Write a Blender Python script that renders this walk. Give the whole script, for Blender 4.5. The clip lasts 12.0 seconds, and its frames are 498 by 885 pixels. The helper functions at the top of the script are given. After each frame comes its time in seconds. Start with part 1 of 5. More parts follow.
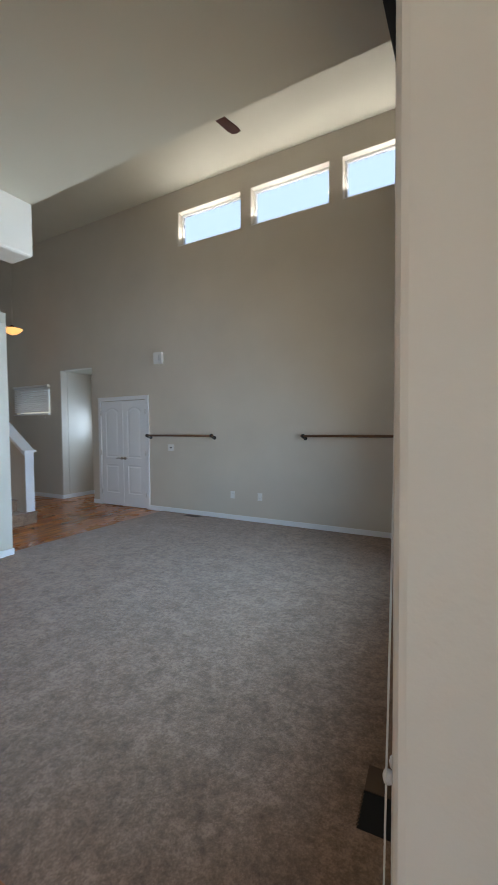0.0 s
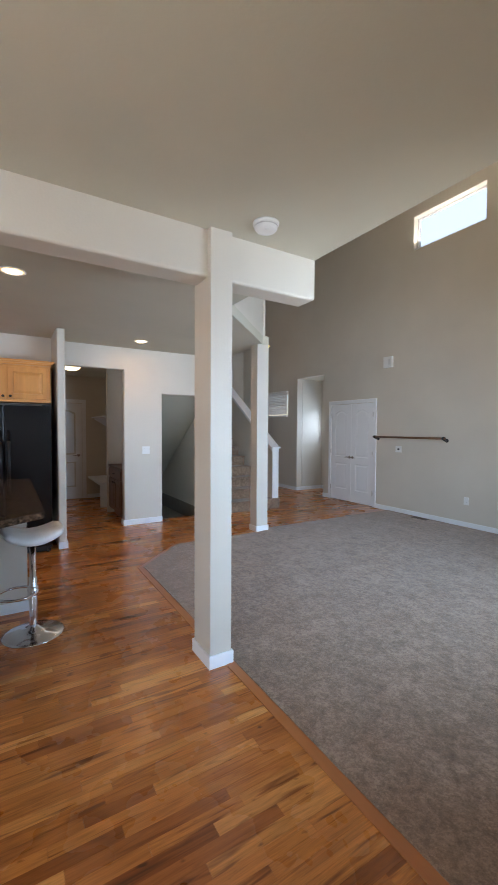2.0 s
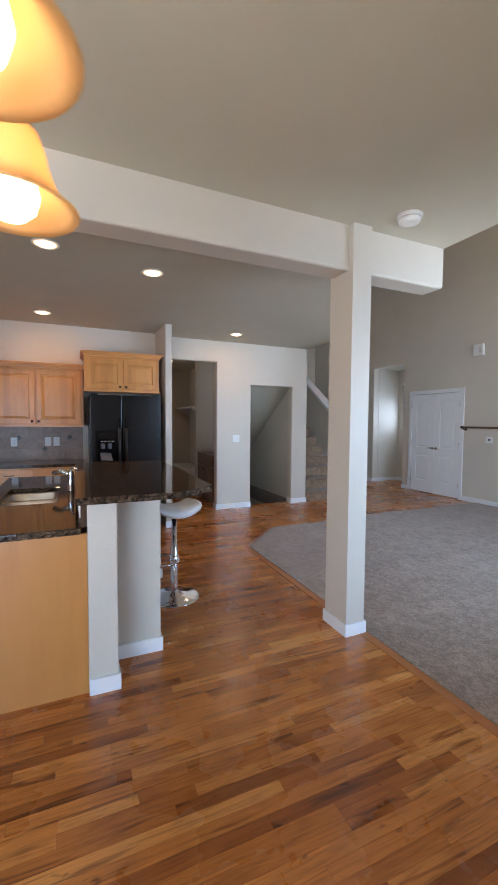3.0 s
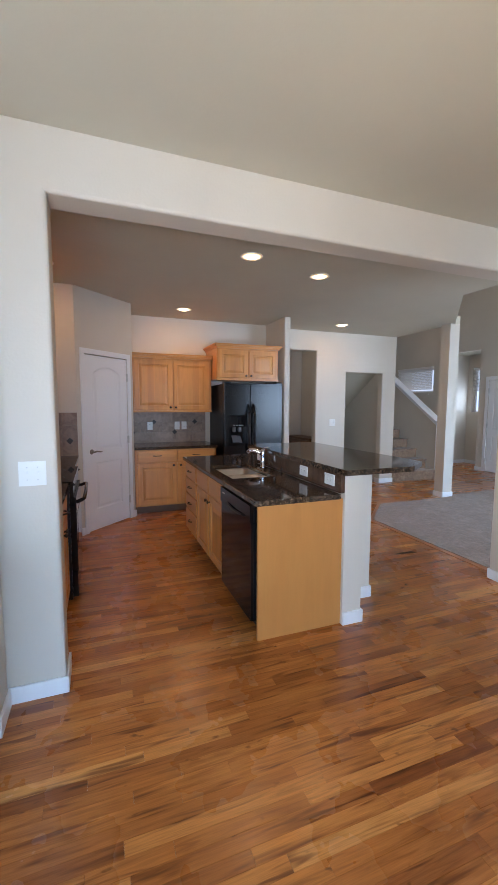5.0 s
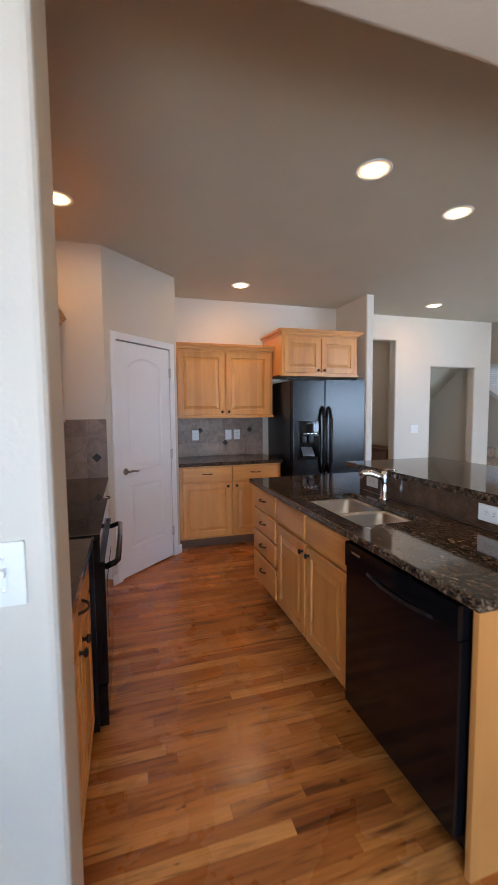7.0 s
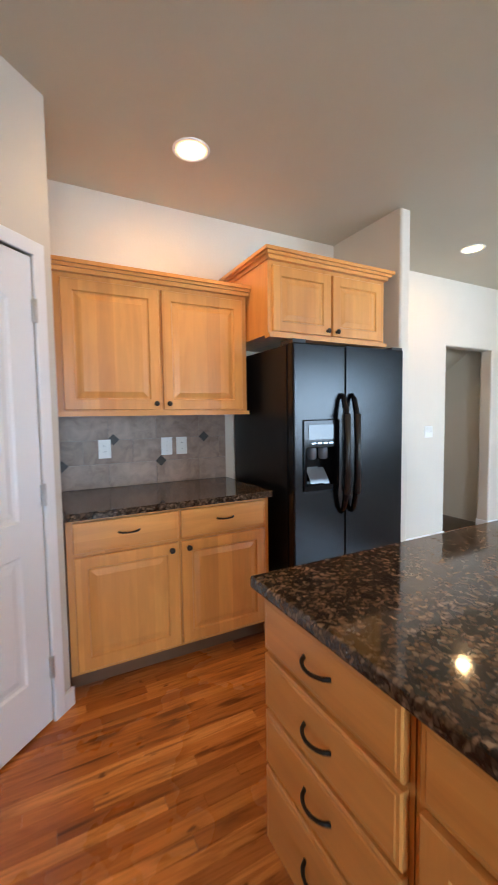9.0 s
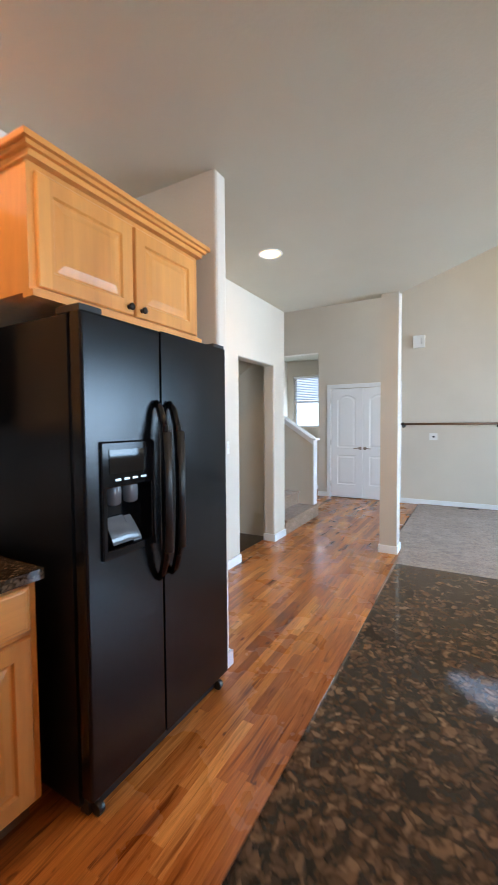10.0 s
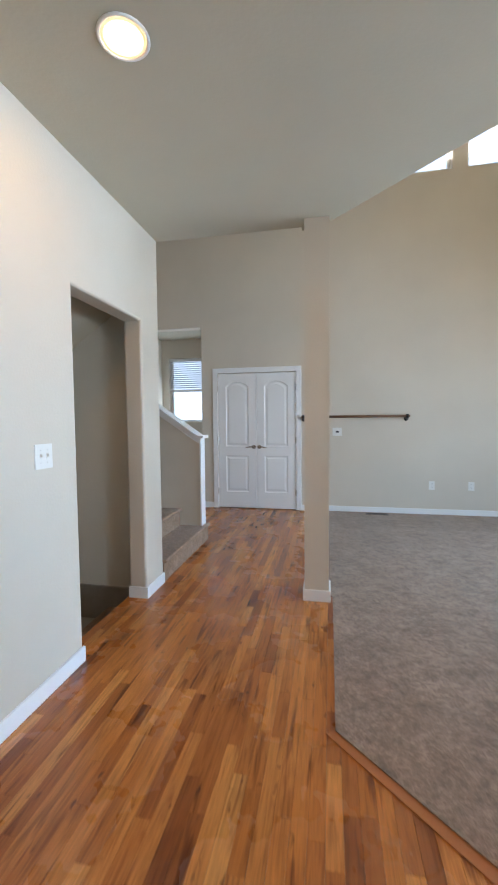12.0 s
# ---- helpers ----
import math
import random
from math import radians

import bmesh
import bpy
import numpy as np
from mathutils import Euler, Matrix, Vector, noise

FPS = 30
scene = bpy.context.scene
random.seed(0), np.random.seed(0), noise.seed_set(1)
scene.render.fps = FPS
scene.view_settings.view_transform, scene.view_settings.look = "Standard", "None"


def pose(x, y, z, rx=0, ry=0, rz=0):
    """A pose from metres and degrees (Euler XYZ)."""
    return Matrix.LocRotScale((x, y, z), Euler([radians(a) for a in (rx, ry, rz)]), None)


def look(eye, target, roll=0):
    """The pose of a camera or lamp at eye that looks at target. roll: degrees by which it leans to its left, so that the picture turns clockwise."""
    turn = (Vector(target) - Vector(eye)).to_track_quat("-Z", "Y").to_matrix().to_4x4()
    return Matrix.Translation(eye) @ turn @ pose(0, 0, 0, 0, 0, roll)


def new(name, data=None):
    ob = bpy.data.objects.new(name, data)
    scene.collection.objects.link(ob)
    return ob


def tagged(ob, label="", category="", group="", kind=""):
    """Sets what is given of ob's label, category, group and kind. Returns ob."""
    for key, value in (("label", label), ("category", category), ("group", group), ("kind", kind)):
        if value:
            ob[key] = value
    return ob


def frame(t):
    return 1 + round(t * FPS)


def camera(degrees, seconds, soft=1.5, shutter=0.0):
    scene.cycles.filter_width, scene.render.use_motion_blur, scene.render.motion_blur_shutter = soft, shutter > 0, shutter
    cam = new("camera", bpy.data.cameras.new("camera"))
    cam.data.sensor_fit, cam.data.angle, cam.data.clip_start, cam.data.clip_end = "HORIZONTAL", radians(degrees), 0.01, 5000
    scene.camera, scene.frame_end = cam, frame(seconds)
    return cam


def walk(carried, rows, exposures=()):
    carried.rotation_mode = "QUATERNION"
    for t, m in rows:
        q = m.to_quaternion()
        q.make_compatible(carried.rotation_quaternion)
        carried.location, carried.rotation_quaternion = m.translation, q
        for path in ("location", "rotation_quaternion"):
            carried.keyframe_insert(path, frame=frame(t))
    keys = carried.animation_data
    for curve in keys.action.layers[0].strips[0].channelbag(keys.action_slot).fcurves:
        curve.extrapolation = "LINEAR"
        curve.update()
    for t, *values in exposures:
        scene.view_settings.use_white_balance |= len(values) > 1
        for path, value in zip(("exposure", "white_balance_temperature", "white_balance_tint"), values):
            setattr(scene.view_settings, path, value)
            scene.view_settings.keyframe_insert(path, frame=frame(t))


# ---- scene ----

# ======== camera and walk ========
cam = camera(63.7, 12.0, shutter=0.2)
PATH = [
    (0, (0.087, 0.046, 1.5), (-0.889, 1.79, 1.425), -0.5),
    (0.5, (0.171, -0.003, 1.492), (-1.129, 1.514, 1.405), -0.3),
    (1, (0.214, -0.128, 1.515), (-1.284, 1.195, 1.435), 0.0),
    (1.5, (0.227, -0.276, 1.525), (-1.392, 0.896, 1.455), 0.1),
    (2, (0.239, -0.488, 1.516), (-1.475, 0.54, 1.446), 0.3),
    (2.5, (0.208, -0.766, 1.487), (-1.585, 0.117, 1.409), 0.4),
    (3, (0.159, -1.087, 1.457), (-1.672, -0.29, 1.35), 0.4),
    (3.5, (0.177, -1.452, 1.443), (-1.679, -0.721, 1.303), 0.4),
    (3.7, (0.195, -1.637, 1.437), (-1.667, -0.928, 1.283), 0.3),
    (5.3, (0.09, -2.669, 1.483), (-1.773, -1.968, 1.293), 0.2),
    (5.5, (0.022, -2.745, 1.47), (-1.848, -2.057, 1.295), 0.0),
    (6, (-0.277, -2.796, 1.496), (-2.157, -2.134, 1.333), -0.2),
    (6.5, (-0.713, -2.723, 1.47), (-2.607, -2.099, 1.309), -0.4),
    (7, (-1.205, -2.59, 1.435), (-3.113, -2.01, 1.281), -0.5),
    (7.2, (-1.424, -2.538, 1.41), (-3.335, -1.971, 1.249), -0.4),
    (8.8, (-3.054, -2.235, 1.362), (-4.888, -1.451, 1.203), -0.8),
    (9, (-3.246, -2.189, 1.361), (-5.012, -1.259, 1.225), -0.8),
    (9.5, (-3.619, -2.047, 1.42), (-5.074, -0.678, 1.326), -0.4),
    (10, (-4.014, -1.793, 1.388), (-4.989, -0.049, 1.296), -0.4),
    (10.2, (-4.178, -1.694, 1.377), (-4.968, 0.126, 1.252), -0.3),
    (10.3, (-4.25, -1.642, 1.37), (-4.95, 0.213, 1.228), -0.3),
    (10.5, (-4.328, -1.518, 1.359), (-4.844, 0.407, 1.184), -0.3),
    (11, (-4.497, -1.182, 1.371), (-4.715, 0.789, 1.106), 0.0),
    (11.5, (-4.61, -0.754, 1.351), (-4.803, 1.214, 1.049), -0.2),
    (12, (-4.697, -0.303, 1.328), (-5.091, 1.654, 1.218), -0.5),
]
walk(cam, [(t, look(eye, target, roll)) for t, eye, target, roll in PATH],
     exposures=[(0.0, -0.74, 6250, 14), (0.7, -0.56, 6350, 15), (1.5, -0.44, 6500, 17), (3.5, -0.48, 6350, 20), (5.5, -0.4, 6350, 20), (6.0, -0.35, 6350, 20), (7.2, -0.15, 6500, 19), (8.8, 0.34, 6600, 15), (9.5, 0.4, 6500, 15), (10.5, 0.48, 6300, 14), (11.0, 0.48, 6300, 14), (11.5, 0.32, 6300, 14), (12.0, 0.06, 6400, 14)])

# ======== world, sun, large lights ========
SUN_EL, SUN_ROT = radians(56), radians(-20)
world = bpy.data.worlds.new("sky")
scene.world = world
world.use_nodes = True
wt = world.node_tree
sky = wt.nodes.new("ShaderNodeTexSky")
sky.sky_type, sky.sun_disc = "NISHITA", False
sky.sun_elevation, sky.sun_rotation = SUN_EL, SUN_ROT
wt.links.new(sky.outputs[0], wt.nodes["Background"].inputs[0])
wt.nodes["Background"].inputs[1].default_value = 0.13

sun_data = bpy.data.lights.new("sun", "SUN")
sun_data.energy, sun_data.angle, sun_data.color = 3.5, radians(0.6), (1.0, 0.95, 0.88)
sun = new("sun", sun_data)
sun_dir = Vector((math.sin(SUN_ROT) * math.cos(SUN_EL), math.cos(SUN_ROT) * math.cos(SUN_EL), math.sin(SUN_EL)))
sun.matrix_world = look(sun_dir * 40, (0, 0, 0))


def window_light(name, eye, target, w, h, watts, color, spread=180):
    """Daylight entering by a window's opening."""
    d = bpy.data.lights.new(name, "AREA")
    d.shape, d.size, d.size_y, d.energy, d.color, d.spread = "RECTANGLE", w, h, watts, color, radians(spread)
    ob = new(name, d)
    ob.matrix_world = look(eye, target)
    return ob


DAY = (0.61, 0.81, 1.0)
window_light("patio_daylight", (1.66, -3.0, 1.1), (-3, -2.4, -0.5), 2.3, 1.9, 98, (0.36, 0.67, 1.0), 140)
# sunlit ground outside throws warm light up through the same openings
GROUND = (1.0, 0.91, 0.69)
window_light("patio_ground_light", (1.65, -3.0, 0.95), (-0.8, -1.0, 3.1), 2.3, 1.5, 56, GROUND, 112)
# fill for the dining room, from an assumed south window out of view
window_light("south_fill", (-0.2, -4.96, 1.5), (-0.2, 0, 1.3), 1.7, 1.3, 40, DAY)
window_light("living_daylight", (-0.04, 2.97, 1.5), (-4, 2.6, 0.75), 2.9, 1.5, 118, (0.44, 0.72, 1.0), 116)
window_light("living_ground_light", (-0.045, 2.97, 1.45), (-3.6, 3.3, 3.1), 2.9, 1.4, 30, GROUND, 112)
for cx in (-3.74, -2.315, -0.885):
    window_light("clerestory_daylight", (cx, 5.60, 4.74), (cx, 3.6, 8.2), 1.15, 0.22, 13, (1.0, 0.97, 0.88))
window_light("entry_daylight", (-7.08, 6.33, 1.62), (-7.3, 3, 1.5), 0.62, 0.56, 12, DAY)

# the lamp in the basement, its glow seen on the stairs going down
window_light("basement_lamp", (-9.6, 2.0, -0.9), (-6.3, 2.1, -0.3), 0.3, 0.3, 9, (1.0, 0.68, 0.38))

# ======== helpers ========
rng = random.Random(7)


def tagall(ob, label, category, kind="", group=""):
    return tagged(ob, label, category, group, kind)


def mesh_of(name, bm, mat, smooth=False):
    bmesh.ops.recalc_face_normals(bm, faces=bm.faces[:])
    me = bpy.data.meshes.new(name)
    bm.to_mesh(me)
    bm.free()
    me.materials.append(mat)
    if smooth:
        for p in me.polygons:
            p.use_smooth = True
    return me


def rounded(bm, r, segs=2, angle=0.6):
    es = [e for e in bm.edges if len(e.link_faces) == 2 and e.calc_face_angle(0) > angle]
    bmesh.ops.bevel(bm, geom=es, offset=r, segments=segs, profile=0.5, affect="EDGES", clamp_overlap=True)
    return bm


def part(name, bm, mat, parent=None, label="", smooth=False, m=None):
    ob = new(name, mesh_of(name, bm, mat, smooth))
    if parent:
        ob.parent = parent
    if m is not None:
        ob.matrix_local = m
    if label:
        ob["label"] = label
    return ob


def thing(name, m, label, category, group=""):
    ob = new(name)
    ob.empty_display_size = 0.1
    ob.matrix_world = m
    return tagged(ob, label, category, group)


def add_box(bm, x0, x1, y0, y1, z0, z1):
    v = [bm.verts.new(p) for p in ((x0, y0, z0), (x1, y0, z0), (x1, y1, z0), (x0, y1, z0),
                                   (x0, y0, z1), (x1, y0, z1), (x1, y1, z1), (x0, y1, z1))]
    for f in ((0, 3, 2, 1), (4, 5, 6, 7), (0, 1, 5, 4), (1, 2, 6, 5), (2, 3, 7, 6), (3, 0, 4, 7)):
        bm.faces.new([v[i] for i in f])
    return v


def box(x0, x1, y0, y1, z0, z1, r=0.0, segs=2):
    bm = bmesh.new()
    add_box(bm, min(x0, x1), max(x0, x1), min(y0, y1), max(y0, y1), z0, z1)
    return rounded(bm, r, segs) if r else bm


def prism(pts, z0, z1, r=0.0, segs=2, top_only=False):
    """An upright prism over a polygon."""
    bm = bmesh.new()
    lo = [bm.verts.new((x, y, z0)) for x, y in pts]
    hi = [bm.verts.new((x, y, z1)) for x, y in pts]
    n = len(pts)
    bm.faces.new(lo[::-1]), bm.faces.new(hi)
    for i in range(n):
        bm.faces.new((lo[i], lo[(i + 1) % n], hi[(i + 1) % n], hi[i]))
    return rounded(bm, r, segs) if r else bm


def lathe(bm, profile, n=24, m=Matrix(), close=True):
    """Turns (radius, z) pairs round the z axis."""
    rings = []
    for r, z in profile:
        if r < 1e-5:
            rings.append([bm.verts.new(m @ Vector((0, 0, z)))])
        else:
            rings.append([bm.verts.new(m @ Vector((r * math.cos(2 * math.pi * i / n), r * math.sin(2 * math.pi * i / n), z))) for i in range(n)])
    for a, b in zip(rings, rings[1:]):
        for i in range(n):
            j = (i + 1) % n
            if len(a) == 1 and len(b) == 1:
                continue
            if len(a) == 1:
                bm.faces.new((a[0], b[i], b[j]))
            elif len(b) == 1:
                bm.faces.new((a[i], a[j], b[0]))
            else:
                bm.faces.new((a[i], a[j], b[j], b[i]))
    return bm


def turned(profile, n=24, m=Matrix()):
    return lathe(bmesh.new(), profile, n, m)


def tube(pts, r, n=10, ends=True):
    """A round bar along a line of points; r is one radius or one for each point."""
    bm = bmesh.new()
    pts = [Vector(p) for p in pts]
    rs = r if isinstance(r, (list, tuple)) else [r] * len(pts)
    rings, side = [], None
    for i, p in enumerate(pts):
        d = (pts[min(i + 1, len(pts) - 1)] - pts[max(i - 1, 0)]).normalized()
        if side is None:
            side = d.orthogonal().normalized()
        side = (side - d * side.dot(d)).normalized()
        up = d.cross(side)
        rings.append([bm.verts.new(p + rs[i] * (side * math.cos(2 * math.pi * k / n) + up * math.sin(2 * math.pi * k / n))) for k in range(n)])
    for a, b in zip(rings, rings[1:]):
        for k in range(n):
            bm.faces.new((a[k], a[(k + 1) % n], b[(k + 1) % n], b[k]))
    if ends:
        bm.faces.new(rings[0][::-1]), bm.faces.new(rings[-1])
    return bm


def grid_solid(As, Bs, c0, c1, solid, put, r=0.0, segs=3, at=None):
    """Cells of a grid, extruded from c0 to c1 where solid(a, b) holds, as one closed skin; r rounds the sharp edges for which at(a, b) holds."""
    bm = bmesh.new()
    vs = {}

    def v(i, j, c):
        key = (i, j, c)
        if key not in vs:
            vs[key] = bm.verts.new(put(As[i], Bs[j], c1 if c else c0))
        return vs[key]

    na, nb = len(As) - 1, len(Bs) - 1
    on = [[0 <= i < na and 0 <= j < nb and solid((As[i] + As[i + 1]) / 2, (Bs[j] + Bs[j + 1]) / 2) for j in range(nb)] for i in range(na)]

    def full(i, j):
        return 0 <= i < na and 0 <= j < nb and on[i][j]

    for i in range(na):
        for j in range(nb):
            if not on[i][j]:
                continue
            for c in (0, 1):
                bm.faces.new((v(i, j, c), v(i + 1, j, c), v(i + 1, j + 1, c), v(i, j + 1, c)))
            for (di, dj), (p, q) in (((-1, 0), ((i, j), (i, j + 1))), ((1, 0), ((i + 1, j), (i + 1, j + 1))),
                                     ((0, -1), ((i, j), (i + 1, j))), ((0, 1), ((i, j + 1), (i + 1, j + 1)))):
                if not full(i + di, j + dj):
                    bm.faces.new((v(*p, 0), v(*q, 0), v(*q, 1), v(*p, 1)))
    bmesh.ops.recalc_face_normals(bm, faces=bm.faces[:])
    if r:
        back = {vert: (As[k[0]], Bs[k[1]]) for k, vert in vs.items()}
        es = [e for e in bm.edges if len(e.link_faces) == 2 and e.is_convex and e.calc_face_angle(0) > 0.6
              and (at is None or all(at(*back[w]) for w in e.verts))]
        bmesh.ops.bevel(bm, geom=es, offset=r, segments=segs, profile=0.5, affect="EDGES", clamp_overlap=True)
    return bm


def wall(name, axis, c0, c1, a0, a1, z0, z1, holes, mat, label, r=0.018, ends=()):
    """A wall along x or y, c0 to c1 thick, with openings (a0, a1, z0, z1) cut through it; edges of openings are rounded."""
    As = sorted({a0, a1, *[h[0] for h in holes], *[h[1] for h in holes]})
    Zs = sorted({z0, z1, *[max(h[2], z0) for h in holes], *[min(h[3], z1) for h in holes]})
    put = (lambda a, b, c: (a, c, b)) if axis == "x" else (lambda a, b, c: (c, a, b))
    solid = lambda a, b: not any(h[0] < a < h[1] and h[2] < b < h[3] for h in holes)

    def at(a, b):
        if any(abs(a - e) < 1e-6 for e in ends):
            return True
        return any(h[0] - 1e-6 <= a <= h[1] + 1e-6 and h[2] - 1e-6 <= b <= h[3] + 1e-6 for h in holes)
    bm = grid_solid(As, Zs, c0, c1, solid, put, r, 3, at)
    return tagall(part(name, bm, mat), label, "wall", "structure")


# ======== materials ========
def nodes_of(name, rough=0.5, metal=0.0):
    m = bpy.data.materials.new(name)
    m.use_nodes = True
    b = m.node_tree.nodes["Principled BSDF"]
    b.inputs["Roughness"].default_value, b.inputs["Metallic"].default_value = rough, metal
    return m, m.node_tree, b


def add(nt, kind, **inputs):
    n = nt.nodes.new(kind)
    for k, val in inputs.items():
        n.inputs[k.replace("_", " ")].default_value = val
    return n


def ramp(nt, fac, stops):
    n = nt.nodes.new("ShaderNodeValToRGB")
    while len(n.color_ramp.elements) < len(stops):
        n.color_ramp.elements.new(0.5)
    for e, (p, c) in zip(n.color_ramp.elements, stops):
        e.position, e.color = p, (*c, 1)
    nt.links.new(fac, n.inputs[0])
    return n.outputs[0]


def mix(nt, fac, a, b, mode="MIX"):
    n = nt.nodes.new("ShaderNodeMix")
    n.data_type, n.blend_type = "RGBA", mode
    for sock, val in ((n.inputs[0], fac), (n.inputs[6], a), (n.inputs[7], b)):
        if isinstance(val, (int, float)):
            sock.default_value = val
        elif isinstance(val, tuple):
            sock.default_value = (*val, 1)
        else:
            nt.links.new(val, sock)
    return n.outputs[2]


def place(nt, scale=(1, 1, 1), where="Object", jitter=None):
    """Texture coordinates in metres, stretched; jitter shifts them by a random number for each piece."""
    src = nt.nodes.new("ShaderNodeTexCoord").outputs["Object"] if where == "Object" else nt.nodes.new("ShaderNodeNewGeometry").outputs["Position"]
    if jitter is not None:
        mul = nt.nodes.new("ShaderNodeVectorMath")
        mul.operation = "MULTIPLY_ADD"
        nt.links.new(jitter, mul.inputs[0])
        mul.inputs[1].default_value = (37, 53, 71)
        nt.links.new(src, mul.inputs[2])
        src = mul.outputs[0]
    mp = nt.nodes.new("ShaderNodeMapping")
    mp.inputs["Scale"].default_value = scale
    nt.links.new(src, mp.inputs[0])
    return mp.outputs[0]


def noise_tex(nt, coord, scale, detail=3.0, rough=0.55, distort=0.0):
    n = add(nt, "ShaderNodeTexNoise", Scale=scale, Detail=detail, Roughness=rough, Distortion=distort)
    nt.links.new(coord, n.inputs["Vector"])
    return n.outputs["Fac"]


def bump(nt, b, height, strength, dist):
    n = add(nt, "ShaderNodeBump", Strength=strength, Distance=dist)
    nt.links.new(height, n.inputs["Height"])
    nt.links.new(n.outputs[0], b.inputs["Normal"])


def paint(name, colour, rough=0.55, peel=0.25, peel_scale=95, vary=0.035):
    m, nt, b = nodes_of(name, rough)
    c = place(nt, where="World")
    big = noise_tex(nt, c, 1.3, 3)
    lo = tuple(max(0, k * (1 - vary)) for k in colour)
    hi = tuple(min(1, k * (1 + vary)) for k in colour)
    nt.links.new(ramp(nt, big, [(0.3, lo), (0.7, hi)]), b.inputs["Base Color"])
    if peel:
        bump(nt, b, noise_tex(nt, c, peel_scale, 2, 0.5), peel, 0.004)
    return m


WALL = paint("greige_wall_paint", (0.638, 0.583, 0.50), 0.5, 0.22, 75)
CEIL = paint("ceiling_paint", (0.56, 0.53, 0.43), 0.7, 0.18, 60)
TRIM = paint("white_trim_paint", (0.84, 0.85, 0.86), 0.32, 0.05, 30, 0.02)
VINYL = paint("white_vinyl", (0.82, 0.82, 0.81), 0.35, 0.0)
PLATE = paint("white_plate_plastic", (0.80, 0.80, 0.78), 0.35, 0.0)


def wood_floor(name, joined):
    m, nt, b = nodes_of(name, 0.3)
    rnd = nt.nodes.new("ShaderNodeNewGeometry").outputs["Random Per Island"] if joined else nt.nodes.new("ShaderNodeObjectInfo").outputs["Random"]
    tone = ramp(nt, rnd, [(0.0, (0.27, 0.076, 0.016)), (0.10, (0.39, 0.122, 0.027)), (0.40, (0.49, 0.166, 0.035)), (0.72, (0.575, 0.208, 0.047)), (0.9, (0.66, 0.268, 0.070)), (1.0, (0.74, 0.345, 0.105))])
    c = place(nt, (22, 1.3, 10), "Object", rnd)
    grain = noise_tex(nt, c, 1.6, 5, 0.6, 1.6)
    fine = noise_tex(nt, place(nt, (150, 5, 60), "Object", rnd), 2.0, 3, 0.6)
    blotch = noise_tex(nt, place(nt, (5, 1.6, 2), "Object", rnd), 1.5, 3, 0.6)
    col = mix(nt, 1.0, tone, ramp(nt, grain, [(0.28, (0.60, 0.51, 0.44)), (0.47, (0.98, 0.96, 0.93)), (0.70, (1.20, 1.20, 1.18))]), "MULTIPLY")
    col = mix(nt, 0.4, col, ramp(nt, fine, [(0.35, (0.6, 0.55, 0.5)), (0.6, (1, 1, 1))]), "MULTIPLY")
    col = mix(nt, 0.8, col, ramp(nt, blotch, [(0.27, (0.56, 0.45, 0.37)), (0.44, (1, 1, 1))]), "MULTIPLY")
    streak = noise_tex(nt, place(nt, (24, 2.0, 14), "Object", rnd), 1.2, 2, 0.5, 0.5)
    col = mix(nt, 0.85, col, ramp(nt, streak, [(0.30, (0.27, 0.16, 0.11)), (0.42, (1, 1, 1))]), "MULTIPLY")
    knot = noise_tex(nt, place(nt, (16, 7, 8), "Object", rnd), 1.4, 2, 0.5)
    col = mix(nt, 0.85, col, ramp(nt, knot, [(0.24, (0.22, 0.15, 0.12)), (0.31, (1, 1, 1))]), "MULTIPLY")
    nt.links.new(col, b.inputs["Base Color"])
    wear = noise_tex(nt, place(nt, where="World"), 2.2, 4)
    nt.links.new(ramp(nt, wear, [(0.3, (0.22,) * 3), (0.7, (0.33,) * 3)]), b.inputs["Roughness"])
    b.inputs["Coat Weight"].default_value, b.inputs["Coat Roughness"].default_value = 0.2, 0.2
    bump(nt, b, fine, 0.12, 0.0015)
    return m


PLANK = wood_floor("oak_plank", False)
PLANKS = wood_floor("oak_planks_joined", True)


def carpet_mat():
    m, nt, b = nodes_of("taupe_cut_pile_carpet", 0.95)
    c = place(nt, where="World")
    pile = noise_tex(nt, c, 150, 4, 0.75)
    nap = noise_tex(nt, c, 4.2, 4, 0.6, 0.6)
    patch = noise_tex(nt, c, 13, 6, 0.78, 0.1)
    tuft = noise_tex(nt, c, 42, 5, 0.8)
    col = ramp(nt, nap, [(0.32, (0.240, 0.153, 0.102)), (0.5, (0.281, 0.184, 0.126)), (0.66, (0.320, 0.213, 0.150))])
    col = mix(nt, 0.62, col, ramp(nt, patch, [(0.36, (0.66, 0.64, 0.61)), (0.47, (0.95, 0.95, 0.94)), (0.58, (1.30, 1.31, 1.32))]), "MULTIPLY")
    col = mix(nt, 0.8, col, ramp(nt, tuft, [(0.38, (0.68, 0.65, 0.61)), (0.5, (0.97, 0.96, 0.94)), (0.62, (1.30, 1.29, 1.27))]), "MULTIPLY")
    col = mix(nt, 0.7, col, ramp(nt, pile, [(0.3, (0.62, 0.61, 0.60)), (0.65, (1.15, 1.15, 1.15))]), "MULTIPLY")
    nt.links.new(col, b.inputs["Base Color"])
    b.inputs["Specular IOR Level"].default_value = 0.1
    b.inputs["Sheen Weight"].default_value = 0.25
    hgt = mix(nt, 0.5, pile, patch)
    bump(nt, b, hgt, 0.6, 0.010)
    return m


CARPET = carpet_mat()


